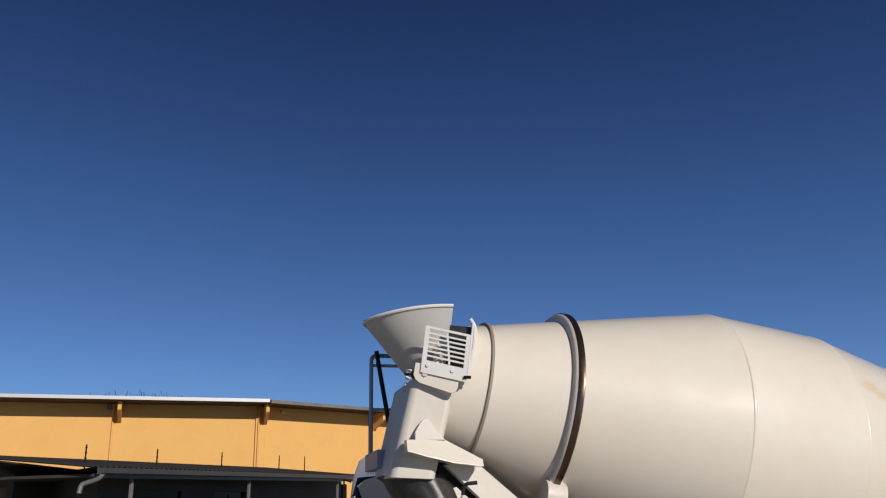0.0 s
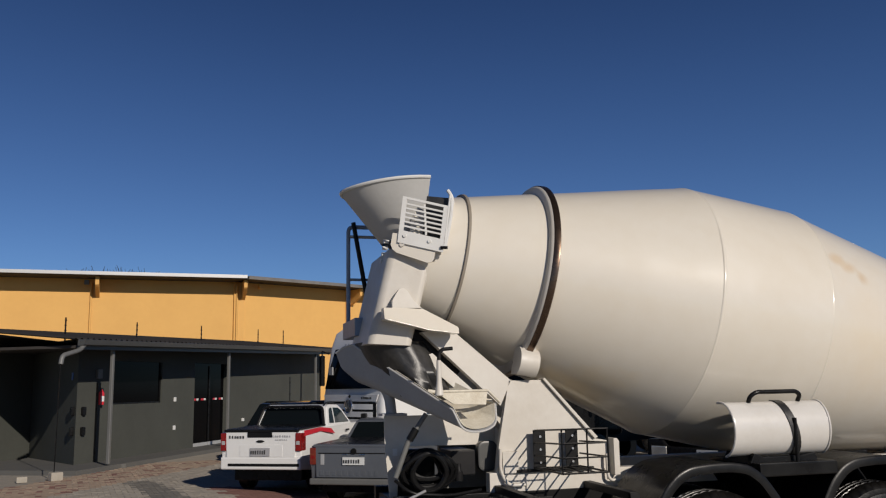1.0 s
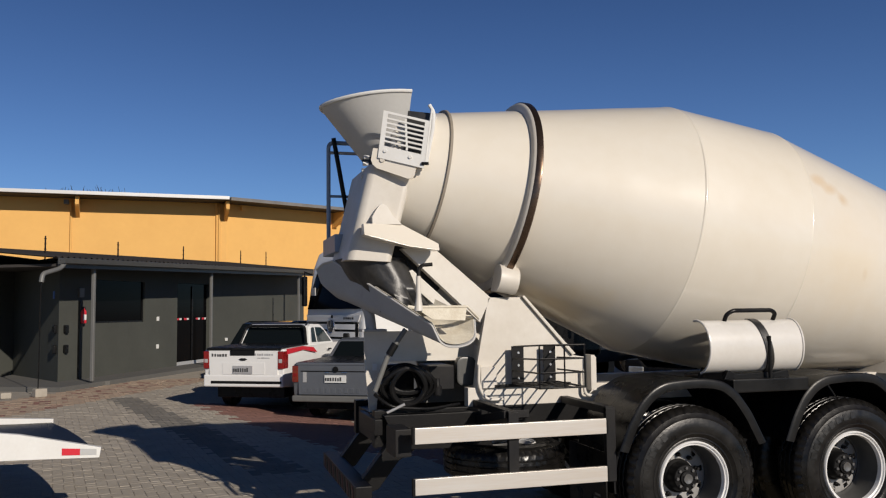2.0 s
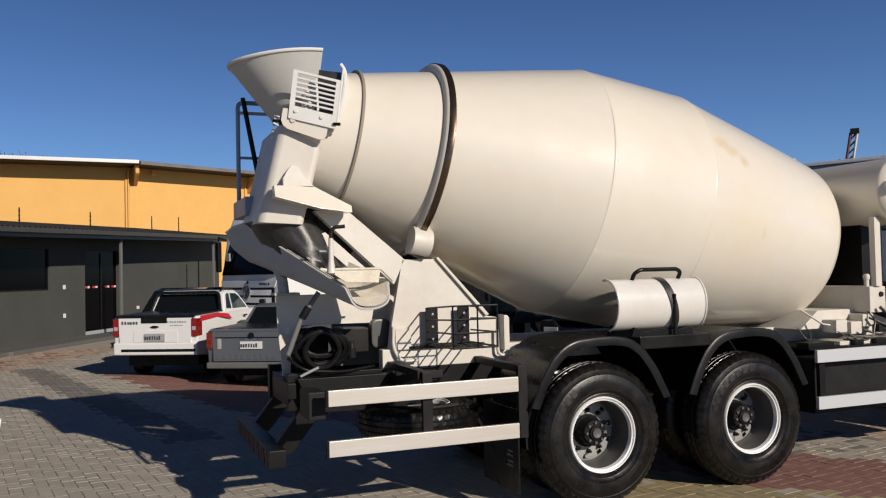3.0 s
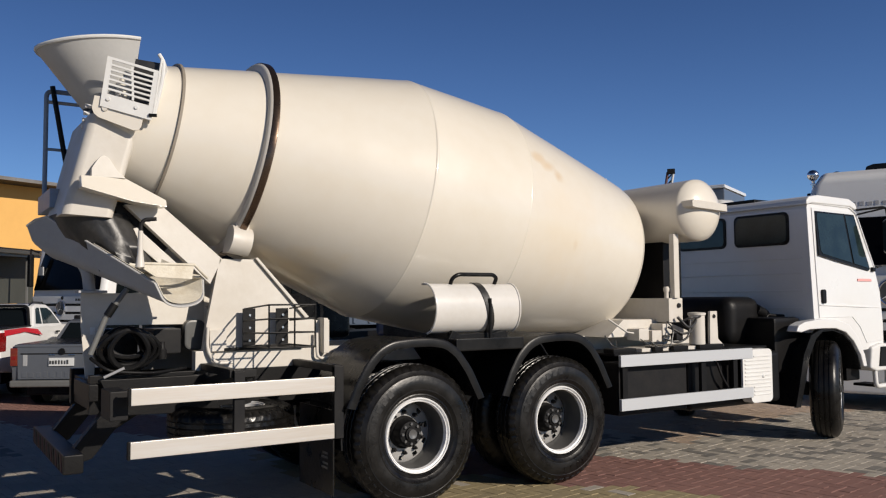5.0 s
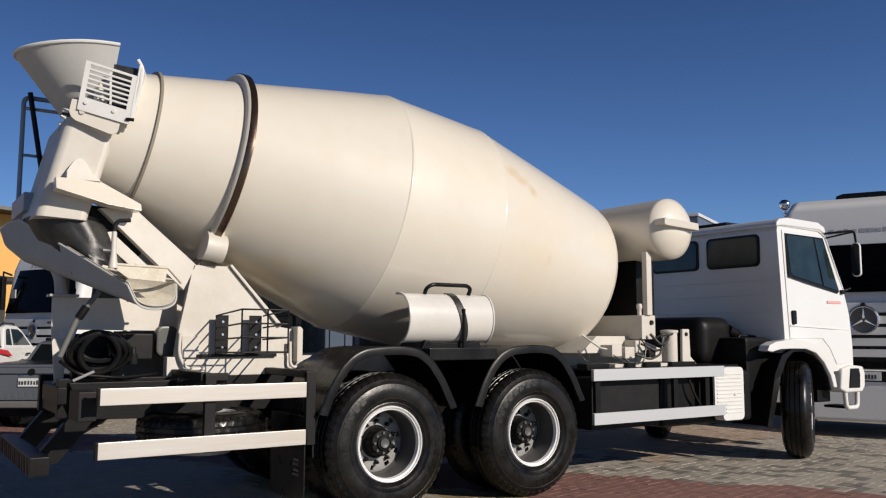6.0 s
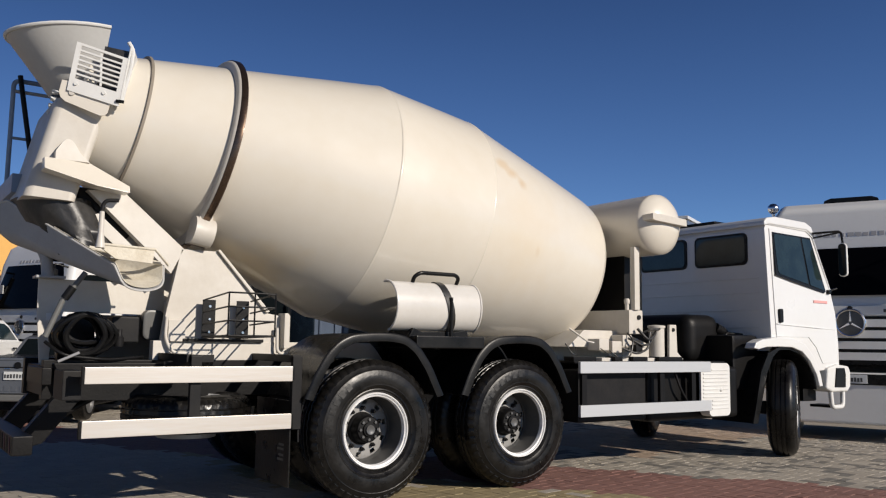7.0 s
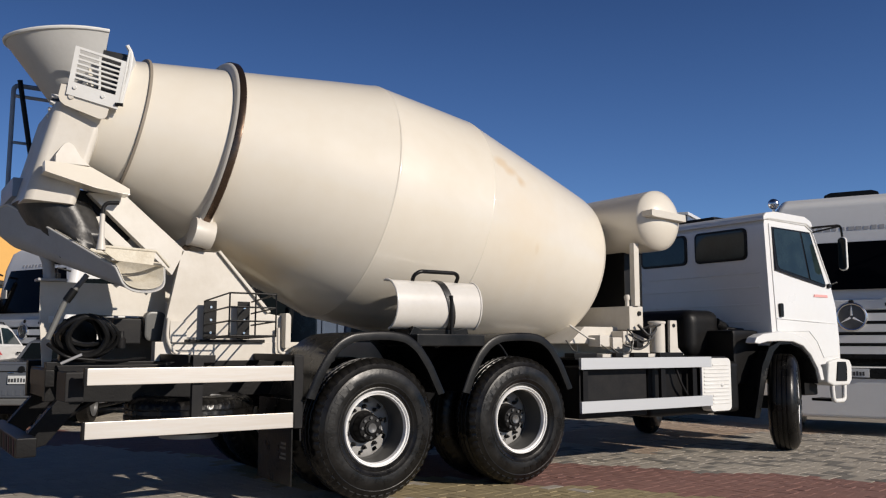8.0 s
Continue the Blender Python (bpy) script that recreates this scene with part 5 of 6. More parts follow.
part("bracket_bolt", lathed([(-0.01, 0.0), (-0.01, 0.018), (0.0, 0.020)], pose(3.51, 0.24, 1.31) @ ALONG_Y, 10), M["dark_steel"], truck)
part("tank_shelf", boxed(2.1, 4.2, 0.16, 0.75, 0.985, 1.004, 0.003), M["black_steel"], truck)

tank_prof = [(0.06, 0.0), (0.065, 0.09), (0.085, 0.18), (0.125, 0.25), (0.17, 0.295), (0.20, 0.30), (2.12, 0.30), (2.2, 0.25), (2.25, 0.12), (2.26, 0.0)]
tank = part("water_tank", lathed(tank_prof, pose(3.25, 0, 2.332) @ ALONG_Y, 48), M["cream"], truck, "cream cylindrical water tank lying across the truck")
part("tank_tab", prismed([(2.985, 2.40), (3.02, 2.41), (3.47, 2.385), (3.475, 2.315), (3.02, 2.335), (2.985, 2.345)], 0.015, 0.16, bevel=0.008), M["cream_flat"], tank)
part("tank_valve", tubed([(3.05, 1.2, 2.55), (3.05, 1.2, 2.72), (3.02, 1.2, 2.745)], 0.012, 8), M["white_matt"], tank)
part("air_filter_box", boxed(4.16, 4.72, 0.58, 1.6, 0.98, 1.50, 0.15, segments=5), M["black_steel"], truck)
part("air_duct", tubed([(4.66, 0.62, 1.36), (4.80, 0.60, 1.30), (4.84, 0.60, 1.1)], 0.06, 14, bend=0.1), M["black"], truck)
# black block against the lower back wall of the cab
part("engine_cover", boxed(4.45, 4.90, 0.24, 1.95, 0.70, 1.28, 0.05), M["black_steel"], truck)
part("gear_linkage", tubed([(4.6, 0.5, 1.2), (4.7, 0.5, 1.30), (5.0, 0.45, 1.28)], 0.018), M["black"], truck)

# front side guard with ribbed step panel, boxes behind it
for z in (0.955, 0.582):
    part("side_guard_rail", boxed(2.0, 3.745, -0.02, 0.012, z - 0.05, z + 0.05, 0.004), M["alu_cool_sheen"], truck, "bright aluminium side guard rail")
panel = part("step_panel", prismed(round_rect(3.72, 4.045, 0.475, 0.99, 0.05), -0.015, 0.10, bevel=0.008), M["white_matt"], truck, "white ribbed step panel")
part("panel_arm", boxed(3.60, 3.74, -0.014, 0.01, 0.632, 0.905, 0.004), M["white_matt"], panel)
for k in range(11):
    z = 0.545 + k * 0.037
    part("panel_rib", boxed(3.63 if 0.64 < z < 0.89 else 3.76, 4.01, -0.021, -0.012, z, z + 0.014, 0.003), M["white_matt"], panel)
part("panel_boss", lathed([(-0.028, 0.0), (-0.026, 0.012), (-0.02, 0.02), (-0.012, 0.024)], pose(3.9, 0, 0.73) @ ALONG_Y, 16), M["white_matt"], panel)
part("battery_box", boxed(2.08, 2.95, 0.10, 0.66, 0.47, 0.93, 0.02), M["dark_steel"], truck)
part("fuel_tank", boxed(3.0, 4.36, 0.12, 0.70, 0.44, 0.95, 0.05, segments=4), M["black_steel"], truck)
for x in (2.05, 3.05, 3.5):
    part("guard_post", boxed(x, x + 0.06, 0.013, 0.05, 0.53, 1.0, 0.004), M["black_steel"], truck)
part("guard_hose", tubed([(3.3, 0.06, 0.92), (3.36, 0.04, 0.75), (3.46, 0.05, 0.64)], 0.012, bend=0.08), M["dark_steel"], truck)

# ---- cab of the mixer truck ----
def side_y(z):
    return 0.09 + max(0.0, z - 1.85) * 0.09


def lean(bm):
    """Draws the upper cab in towards its middle."""
    for v in bm.verts:
        k = max(0.0, v.co.z - 1.85) * 0.09
        v.co.y += k if v.co.y < YC else -k
    return bm


arch = [(5.24 + 0.60 * math.cos(radians(a)), 0.64 + 0.60 * math.sin(radians(a))) for a in np.linspace(24, 128, 12)]
outline = [(4.92, 1.13), (4.92, 2.44), (4.965, 2.53), (5.10, 2.555), (5.68, 2.545), (5.80, 2.49), (6.06, 1.84), (6.16, 1.55), (6.20, 1.2), (6.20, 0.92), (5.80, 0.90)] + arch
cab = part("cab", lean(prismed(outline, 0.09, 2.25, bevel=0.06, segments=4, angle=25)), M["white"], truck, "white cab with dark tinted windows", 35)


def side_pane(name, pts, depth, mat, parent, label=""):
    bm = prismed(pts, 0.09 - depth, 0.09 + 0.004, bevel=0.002)
    for v in bm.verts:
        v.co.y += max(0.0, v.co.z - 1.85) * 0.09
    return part(name, bm, mat, parent, label)


door = [(5.0, 1.27), (5.0, 2.45), (5.71, 2.44), (5.79, 2.38), (6.04, 1.82), (6.12, 1.52), (6.15, 1.0), (5.86, 0.98), (5.74, 1.16), (5.60, 1.27)]
dr = side_pane("door", door, 0.007, M["white"], cab, "white cab door")
side_pane("window_gasket", [(5.035, 1.935), (5.04, 2.415), (5.765, 2.405), (5.965, 1.80), (5.93, 1.775)], 0.010, M["black"], cab)
side_pane("door_window", [(5.10, 1.95), (5.068, 1.985), (5.062, 2.36), (5.08, 2.395), (5.555, 2.39), (5.625, 1.862)], 0.014, M["glass_green"], cab, "dark door window")
side_pane("quarter_window", [(5.66, 1.855), (5.59, 2.387), (5.752, 2.385), (5.94, 1.805)], 0.014, M["glass_green"], cab)
side_pane("door_handle", round_rect(5.05, 5.11, 1.42, 1.57, 0.02), 0.022, M["black"], cab, "black recessed door handle")
side_pane("door_badge", [(5.72, 1.66), (5.99, 1.66), (5.985, 1.69), (5.73, 1.69)], 0.009, M["red_faded"], cab, "faded red unreadable lettering")
side_pane("swage_line", [(5.01, 1.40), (6.13, 1.36), (6.13, 1.372), (5.01, 1.412)], 0.011, M["white"], cab)
# windscreen and roof
cap = prismed([(4.895, 2.475), (4.90, 2.52), (4.95, 2.565), (5.10, 2.59), (5.68, 2.58), (5.80, 2.535), (5.835, 2.47), (5.79, 2.46), (5.70, 2.49), (5.0, 2.495)], 0.125, 2.215, bevel=0.018, segments=3)
part("roof_cap", cap, M["white"], cab, "white roof cap with a rounded lip")
ws = prismed([(0.25, 0.0), (2.09, 0.0), (1.99, 0.63), (0.35, 0.63)], 0, 0.012, axis="x")
wm = Matrix.Translation((6.07, 0, 1.87)) @ Matrix.Rotation(radians(-21.8), 4, "Y")
for v in ws.verts:
    v.co = wm @ v.co
part("windscreen", ws, M["glass"], cab)
part("roof_hatch", boxed(5.0, 5.35, 0.85, 1.5, 2.58, 2.612, 0.01), M["black"], cab)
part("roof_gutter", tubed([(4.99, side_y(2.50) - 0.004, 2.50), (5.7, side_y(2.49) - 0.004, 2.485), (5.815, side_y(2.42) - 0.004, 2.42), (6.06, 0.085, 1.80)], 0.011, 8), M["white"], cab)
# back wall: ribs and two windows
for k, z in enumerate((1.36, 1.55, 1.74, 1.90)):
    part("back_rib", boxed(4.91, 4.93, 0.22, 2.12, z, z + 0.018, 0.004), M["white"], cab)
for y0, y1 in ((0.36, 1.07), (1.19, 1.90)):
    part("window_gasket", prismed(round_rect(y0, y1, 2.06, 2.42, 0.06), 4.905, 4.925, axis="x", bevel=0.004), M["black"], cab)
    part("rear_window", prismed(round_rect(y0 + 0.025, y1 - 0.025, 2.085, 2.395, 0.05), 4.900, 4.925, axis="x", bevel=0.002), M["glass_green"], cab, "dark rear window")
# mirrors
for y, s in ((0.12, -1), (2.22, 1)):
    part("mirror_arm", tubed([(5.80, y, 2.46), (6.12, y + 0.16 * s, 2.50), (6.14, y + 0.17 * s, 2.30)], 0.013, 8, bend=0.05), M["black"], cab)
    part("mirror_arm", tubed([(5.82, y, 2.41), (6.08, y + 0.16 * s, 2.48)], 0.010, 8), M["black"], cab)
    mir = part("mirror", prismed(round_rect(-0.05, 0.05, 1.97, 2.36, 0.045), -0.02, 0.03, bevel=0.018, m=Matrix.Translation((6.13, y + 0.17 * s, 0)) @ Matrix.Rotation(radians(100 * -s), 4, "Z")),
               M["white_matt"], cab, "white-backed wing mirror")
    part("mirror_glass", prismed(round_rect(-0.042, 0.042, 1.98, 2.35, 0.04), 0.028, 0.042, bevel=0.005, m=Matrix.Translation((6.13, y + 0.17 * s, 0)) @ Matrix.Rotation(radians(100 * -s), 4, "Z")), M["glass"], mir)
part("mirror_stay", tubed([(6.02, 0.10, 1.80), (6.14, 0.05, 1.84)], 0.012), M["black"], cab)
part("stay_knob", boxed(5.99, 6.05, 0.06, 0.10, 1.77, 1.82, 0.012), M["black"], cab)
# wheel arch, mudguard, bumper and step
flare = [(4.50, 1.14), (4.54, 1.20), (4.65, 1.235), (4.95, 1.262), (5.2, 1.25), (5.42, 1.195), (5.58, 1.06), (5.70, 0.86), (5.735, 0.73),
         (5.67, 0.73), (5.62, 0.86), (5.50, 1.01), (5.36, 1.11), (5.18, 1.155), (4.95, 1.16), (4.72, 1.155), (4.58, 1.13)]
for y0, y1 in ((0.015, 0.14), (2.20, 2.325)):
    part("wheel_arch", prismed(flare, y0, y1, bevel=0.012, segments=3), M["white"], cab, "white wheel arch flare")
line = [(5.67, 0.70), (5.62, 0.85), (5.50, 1.0), (5.36, 1.10), (5.18, 1.145), (4.98, 1.14), (4.84, 1.05), (4.73, 0.88), (4.64, 0.62), (4.55, 0.37)]
rows = [[(x - (0.05 if k in (0, 1) else 0) * 0, y, z) for k, y in enumerate((0.05, 0.3, 0.6))] for x, z in line]
guard_f = part("front_mudguard", shell(grid_sheet(bmesh.new(), rows), 0.014), M["black"], truck, "black front mudguard")
lip = [(x, z) for x, z in line[4:]] + [(4.47, 0.37), (4.55, 0.62), (4.63, 0.90), (4.76, 1.09), (4.95, 1.156), (5.16, 1.154)]
part("mudguard_lip", prismed(lip, 0.03, 0.055, bevel=0.004), M["black"], guard_f)
part("cab_floor", boxed(4.95, 6.15, 0.3, 2.05, 0.86, 1.14, 0.03), M["black"], truck)
bumper = part("bumper", prismed([(5.86, 0.70), (5.90, 0.93), (6.10, 0.97), (6.33, 0.95), (6.37, 0.88), (6.36, 0.72), (6.30, 0.66), (5.98, 0.66)], 0.05, 2.29, bevel=0.025, segments=3), M["white_matt"], truck, "white front bumper")
part("corner_lamp", prismed([(6.02, 0.715), (6.06, 0.93), (6.22, 0.93), (6.24, 0.86), (6.23, 0.71)], 0.035, 0.06, bevel=0.008), M["black"], bumper)
part("marker_lamp", boxed(6.352, 6.375, 0.07, 0.2, 0.74, 0.84, 0.006), M["red_lens"], bumper)
part("cab_step", tubed([(6.00, 0.09, 0.68), (6.0, 0.08, 0.49), (6.22, 0.08, 0.49), (6.25, 0.09, 0.66)], 0.026, 10, bend=0.05), M["white_matt"], truck, "white tube cab step")
part("step_tread", boxed(6.0, 6.22, 0.1, 0.35, 0.48, 0.51, 0.006), M["black_steel"], truck)
part("steering_link", tubed([(5.5, 0.35, 0.62), (5.9, 0.4, 0.66), (6.1, 0.45, 0.7)], 0.03), M["black_steel"], truck)
part("tow_block", boxed(5.72, 5.98, 0.25, 0.5, 0.55, 0.72, 0.02), M["black_steel"], truck)

# ---- other vehicles ----
def road_wheel(parent, x, y, z, r, w, side):
    """A small wheel; side is -1 for the right of the vehicle."""
    m = Matrix.Translation((x, y, z)) @ Matrix.Rotation(radians(-90 if side < 0 else 90), 4, "Z")
    wh = part("wheel", lathed([(0.02, r * 0.62), (0.0, r * 0.60), (-0.03, r * 0.55), (-0.05, r * 0.2), (-0.03, 0.0)], m, 28), M["rim"], parent)
    part("tyre", lathed([(0.0, r * 0.62), (0.015, r * 0.8), (0.0, r * 0.96), (-0.03, r), (-w + 0.03, r), (-w, r * 0.95), (-w, r * 0.5)], m, 36), M["rubber"], wh)


def lettering(parent, x, y0, y1, z, h, n, mat, seed=1, slope=0.0):
    """Unreadable writing as plain bars on a plane facing +x or -x."""
    rnd = random.Random(seed)
    y = y0
    step = (y1 - y0) / n
    for k in range(n):
        w = abs(step) * rnd.uniform(0.5, 0.8)
        bar = boxed(x - 0.003, x + 0.003, min(y, y + w), max(y, y + w), z, z + h * rnd.uniform(0.75, 1.0), 0)
        for v in bar.verts:
            v.co.x += slope * (v.co.z - z)
        part("print_bar", bar, mat, parent)
        y += step


def road_truck(m, label, top=3.5, sill=1.96, badge=1.54, head=2.70, paint="white", star=1.0, drop=0.0):
    """A cab-over tractor, its front at x = 0 looking along +x; sill and head bound the windscreen, badge is the height of its emblem."""
    low, trim = badge - 1.54, "white" if paint == "white" else "black"
    t = thing("tractor_truck", label, "truck", m, group="parked tractor trucks")
    prof = [(-2.2, 0.9), (-2.2, 3.0), (-1.9, top - 0.08), (-1.2, top), (-0.62, top - 0.06), (-0.30, top - 0.28), (-0.20, 2.86), (-0.03, 1.80), (0.0, 1.55), (0.0, 0.95)]
    bm = prismed(prof, -1.22, 1.22, bevel=0.16, segments=4, angle=60)
    for v in bm.verts:
        v.co.y *= 1 - 0.15 * min(1.0, max(0.0, (v.co.z - 2.8) / 0.7)) ** 1.5
    cabm = part("cab", bm, M[paint], t, paint.split("_")[0] + " high-roof sleeper cab", 45)
    # windscreen, a curved sheet
    rows = []
    for k in range(7):
        q = k / 6
        z = sill + (head - sill) * q
        x = 0.03 - 0.20 * (z - 1.80)
        rows.append([(x + 0.015 - 0.05 * (y / 1.1) ** 4, y * (1 - 0.06 * q), z) for y in np.linspace(-1.13, 1.13, 21)])
    part("windscreen", shell(grid_sheet(bmesh.new(), rows), 0.01), M["black_void"], cabm, "dark windscreen")
    part("sticker", boxed(-0.065, -0.04, -0.98, -0.82, 2.25, 2.43, 0), M["fascia"], cabm)
    slope = -0.10 / (top - 0.28 - 2.86)
    lettering(cabm, -0.197 + slope * 0.03, -0.55, 0.75, 2.89, 0.07, 12, M["ink_grey"], 3, slope)
    grille = part("grille", prismed(round_rect(-0.98, 0.98, 0.92, 1.64 + low, 0.05), 0.0, 0.02, axis="x"), M["black"], t, "black grille with white slats")
    for k in range(4):
        z = 0.985 + 0.165 * k + low
        rows = [[(0.05 - 0.05 * (y / 1.0) ** 4, y, zz) for y in np.linspace(-0.98, 0.98, 15)] for zz in (z, z + 0.115)]
        part("slat", shell(grid_sheet(bmesh.new(), rows), 0.03), M[trim], grille)
    part("front_panel", prismed([(-1.0, 1.65 + low), (1.0, 1.65 + low), (1.08, 1.80), (-1.08, 1.80)], 0.0, 0.03, axis="x", bevel=0.01), M[paint], t)
    part("washer_cap", lathed([(0.03, 0.04), (0.045, 0.03), (0.045, 0.0)], Matrix.Translation((0, -0.0, 1.76)), 12), M["dark_steel"], t)
    lettering(t, 0.035, 0.45, 0.85, 1.70 + low, 0.05, 5, M["ink"], 5)
    disc = Matrix.Translation((0, 0, badge)) @ Matrix.Diagonal((1, star, star, 1))
    em = part("badge", lathed([(0.055, 0.0), (0.06, 0.17), (0.05, 0.2)], disc, 36), M["rim"], t, "round chrome-ringed badge")
    part("badge_ring", lathed([(0.05, 0.185), (0.08, 0.185), (0.085, 0.20), (0.075, 0.215), (0.045, 0.215)], disc, 40), M["chrome"], em)
    for k in range(3):
        part("badge_bar", prismed([(-0.018, 0.02), (0.018, 0.02), (0.003, 0.185), (-0.003, 0.185)], 0.058, 0.072, axis="x", bevel=0.002,
                                  m=disc @ Matrix.Rotation(radians(120 * k), 4, "X")), M["chrome"], em)
    bump = part("bumper", prismed([(-1.24, 0.25 - drop), (1.24, 0.25 - drop), (1.24, 0.92), (0.9, 0.92), (0.8, 0.80), (-0.8, 0.80), (-0.9, 0.92), (-1.24, 0.92)], -0.55, 0.06, axis="x", bevel=0.05, segments=3), M[trim], t, ("white" if trim == "white" else "dark") + " bumper")
    part("air_intake", boxed(0.05, 0.075, -0.72, 0.72, 0.62, 0.78, 0.01), M["black"], bump)
    pl = part("number_plate", boxed(0.07, 0.085, -0.2, 0.2, 0.64, 0.77, 0.003), M["plate"], bump)
    lettering(pl, 0.087, -0.15, 0.15, 0.665, 0.07, 7, M["ink"], 2)
    for s in (-1, 1):
        part("headlamp", boxed(0.045, 0.075, min(s * 0.82, s * 1.14), max(s * 0.82, s * 1.14), 0.58, 0.80, 0.03), M["clear_lens"], bump)
        mir = part("mirror", boxed(0.04, 0.14, min(s * 1.0, s * 1.12), max(s * 1.0, s * 1.12), 2.0, 2.7, 0.03), M["black"], t)
        part("mirror_arm", tubed([(-0.15, s * 1.15, 2.75), (0.09, s * 1.06, 2.80), (0.09, s * 1.06, 2.68)], 0.02), M["black"], mir)
        part("side_window", prismed([(-1.25, 1.9), (-0.35, 1.82), (-0.42, 2.62), (-1.25, 2.66)], s * 1.215, s * 1.232), M["glass"], cabm)
        road_wheel(t, -1.3, s * 1.2, 0.5, 0.5, 0.3, s)
        road_wheel(t, -4.6, s * 1.2, 0.5, 0.5, 0.5, s)
    part("roof_hatch", prismed([(-0.42, top - 0.03), (0.42, top - 0.03), (0.40, top + 0.05), (0.30, top + 0.085), (-0.30, top + 0.085), (-0.40, top + 0.05)], -1.7, -1.0, axis="x", bevel=0.02), M["black"], cabm, "black roof air unit")
    # black box added under the cab to stop sunlight passing beneath
    part("undertray", boxed(-2.4, -0.5, -1.0, 1.0, 0.28 - drop, 0.52, 0.02), M["black"], t)
    part("chassis", boxed(-5.6, -0.4, -0.45, 0.45, 0.7, 0.98, 0.01), M["black_steel"], t)
    # black box fills the wheel arches in place of their shade
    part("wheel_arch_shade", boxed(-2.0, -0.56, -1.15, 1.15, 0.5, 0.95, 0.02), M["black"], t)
    raised(t, drop)
    return t


def raised(t, drop, only=()):
    """Set the body of a truck higher on its wheels."""
    for o in t.children_recursive:
        kind = o.name.split(".")[0]
        if kind in only if only else kind not in ("wheel", "tyre", "chassis"):
            o.data.transform(Matrix.Translation((0, 0, drop)))


def facing(x, y, ang, s=1.0):
    return Matrix.Translation((x, y, fall(x, y))) @ Matrix.Rotation(radians(ang), 4, "Z") @ Matrix.Scale(s, 4)


beside = road_truck(facing(9.2, 1.62, 205), "white high-roof tractor truck parked nose-out beside the mixer", 3.55, drop=-fall(9.2, 1.62))
for y, x, k, z in ((-1.20, -1.0, 0.92, 3.36), (-0.92, -1.7, 0.85, 3.42), (-0.70, -1.8, 0.75, 3.40)):
    hm = Matrix.Translation((x, y, z)) @ Matrix.Scale(k, 4)
    horn = part("roof_horn", lathed([(0.0, 0.0), (0.0, 0.05), (0.02, 0.05), (0.03, 0.025), (0.07, 0.028), (0.10, 0.07), (0.14, 0.098), (0.18, 0.104), (0.22, 0.095), (0.26, 0.055), (0.275, 0.0)], hm @ ALONG_Z, 24), M["chrome"], beside, "chrome round roof horn")
part("roof_marker", boxed(-0.80, -0.72, -0.98, -0.80, 3.36, 3.42, 0.015), M["black"], beside)
part("horn_stem", tubed([(-1.0, -1.10, 3.2), (-1.0, -1.20, 3.30), (-1.0, -1.20, 3.38)], 0.02, 8), M["chrome"], beside)
part("side_deflector", boxed(-1.5, -1.2, -1.34, -1.22, 2.95, 3.25, 0.03), M["black"], beside)
raised(beside, -fall(9.2, 1.62), ("roof_horn", "roof_marker", "horn_stem", "side_deflector"))
road_truck(facing(-0.42, 13.6, 205), "white high-roof tractor truck parked behind the pickups", 3.5, 1.93, 1.54, 2.84, star=0.72)
road_truck(facing(2.2, 10.75, 205), "black high-roof tractor truck standing in the parked row", 3.45, paint="black")
road_truck(facing(4.8, 7.7, 205), "blue high-roof tractor truck standing in the parked row", 3.4, paint="blue_cab")
third = road_truck(facing(7.38, 4.74, 205), "white tractor truck with a red roof beacon, parked in a row", 3.2, drop=-fall(7.38, 4.74))
# block added on the roof; the grey puts its sides' shade into the colour
fair = part("roof_fairing", boxed(-2.28, -0.75, -1.08, 1.08, 2.9, 3.35, 0.03), M["silver"], third, "roof block, its shaded sides put into the grey")
part("fairing_lid", boxed(-2.30, -0.72, -1.10, 1.10, 3.352, 3.41, 0.015), M["white"], fair, "white lid")
part("beacon", lathed([(0.0, 0.07), (0.03, 0.07), (0.04, 0.055), (0.13, 0.05), (0.15, 0.0)], Matrix.Translation((-1.9, -0.55, 3.41)) @ ALONG_Z, 16), M["red_lens"], third, "red roof beacon")
raised(third, -fall(7.38, 4.74), ("roof_fairing", "fairing_lid", "beacon"))


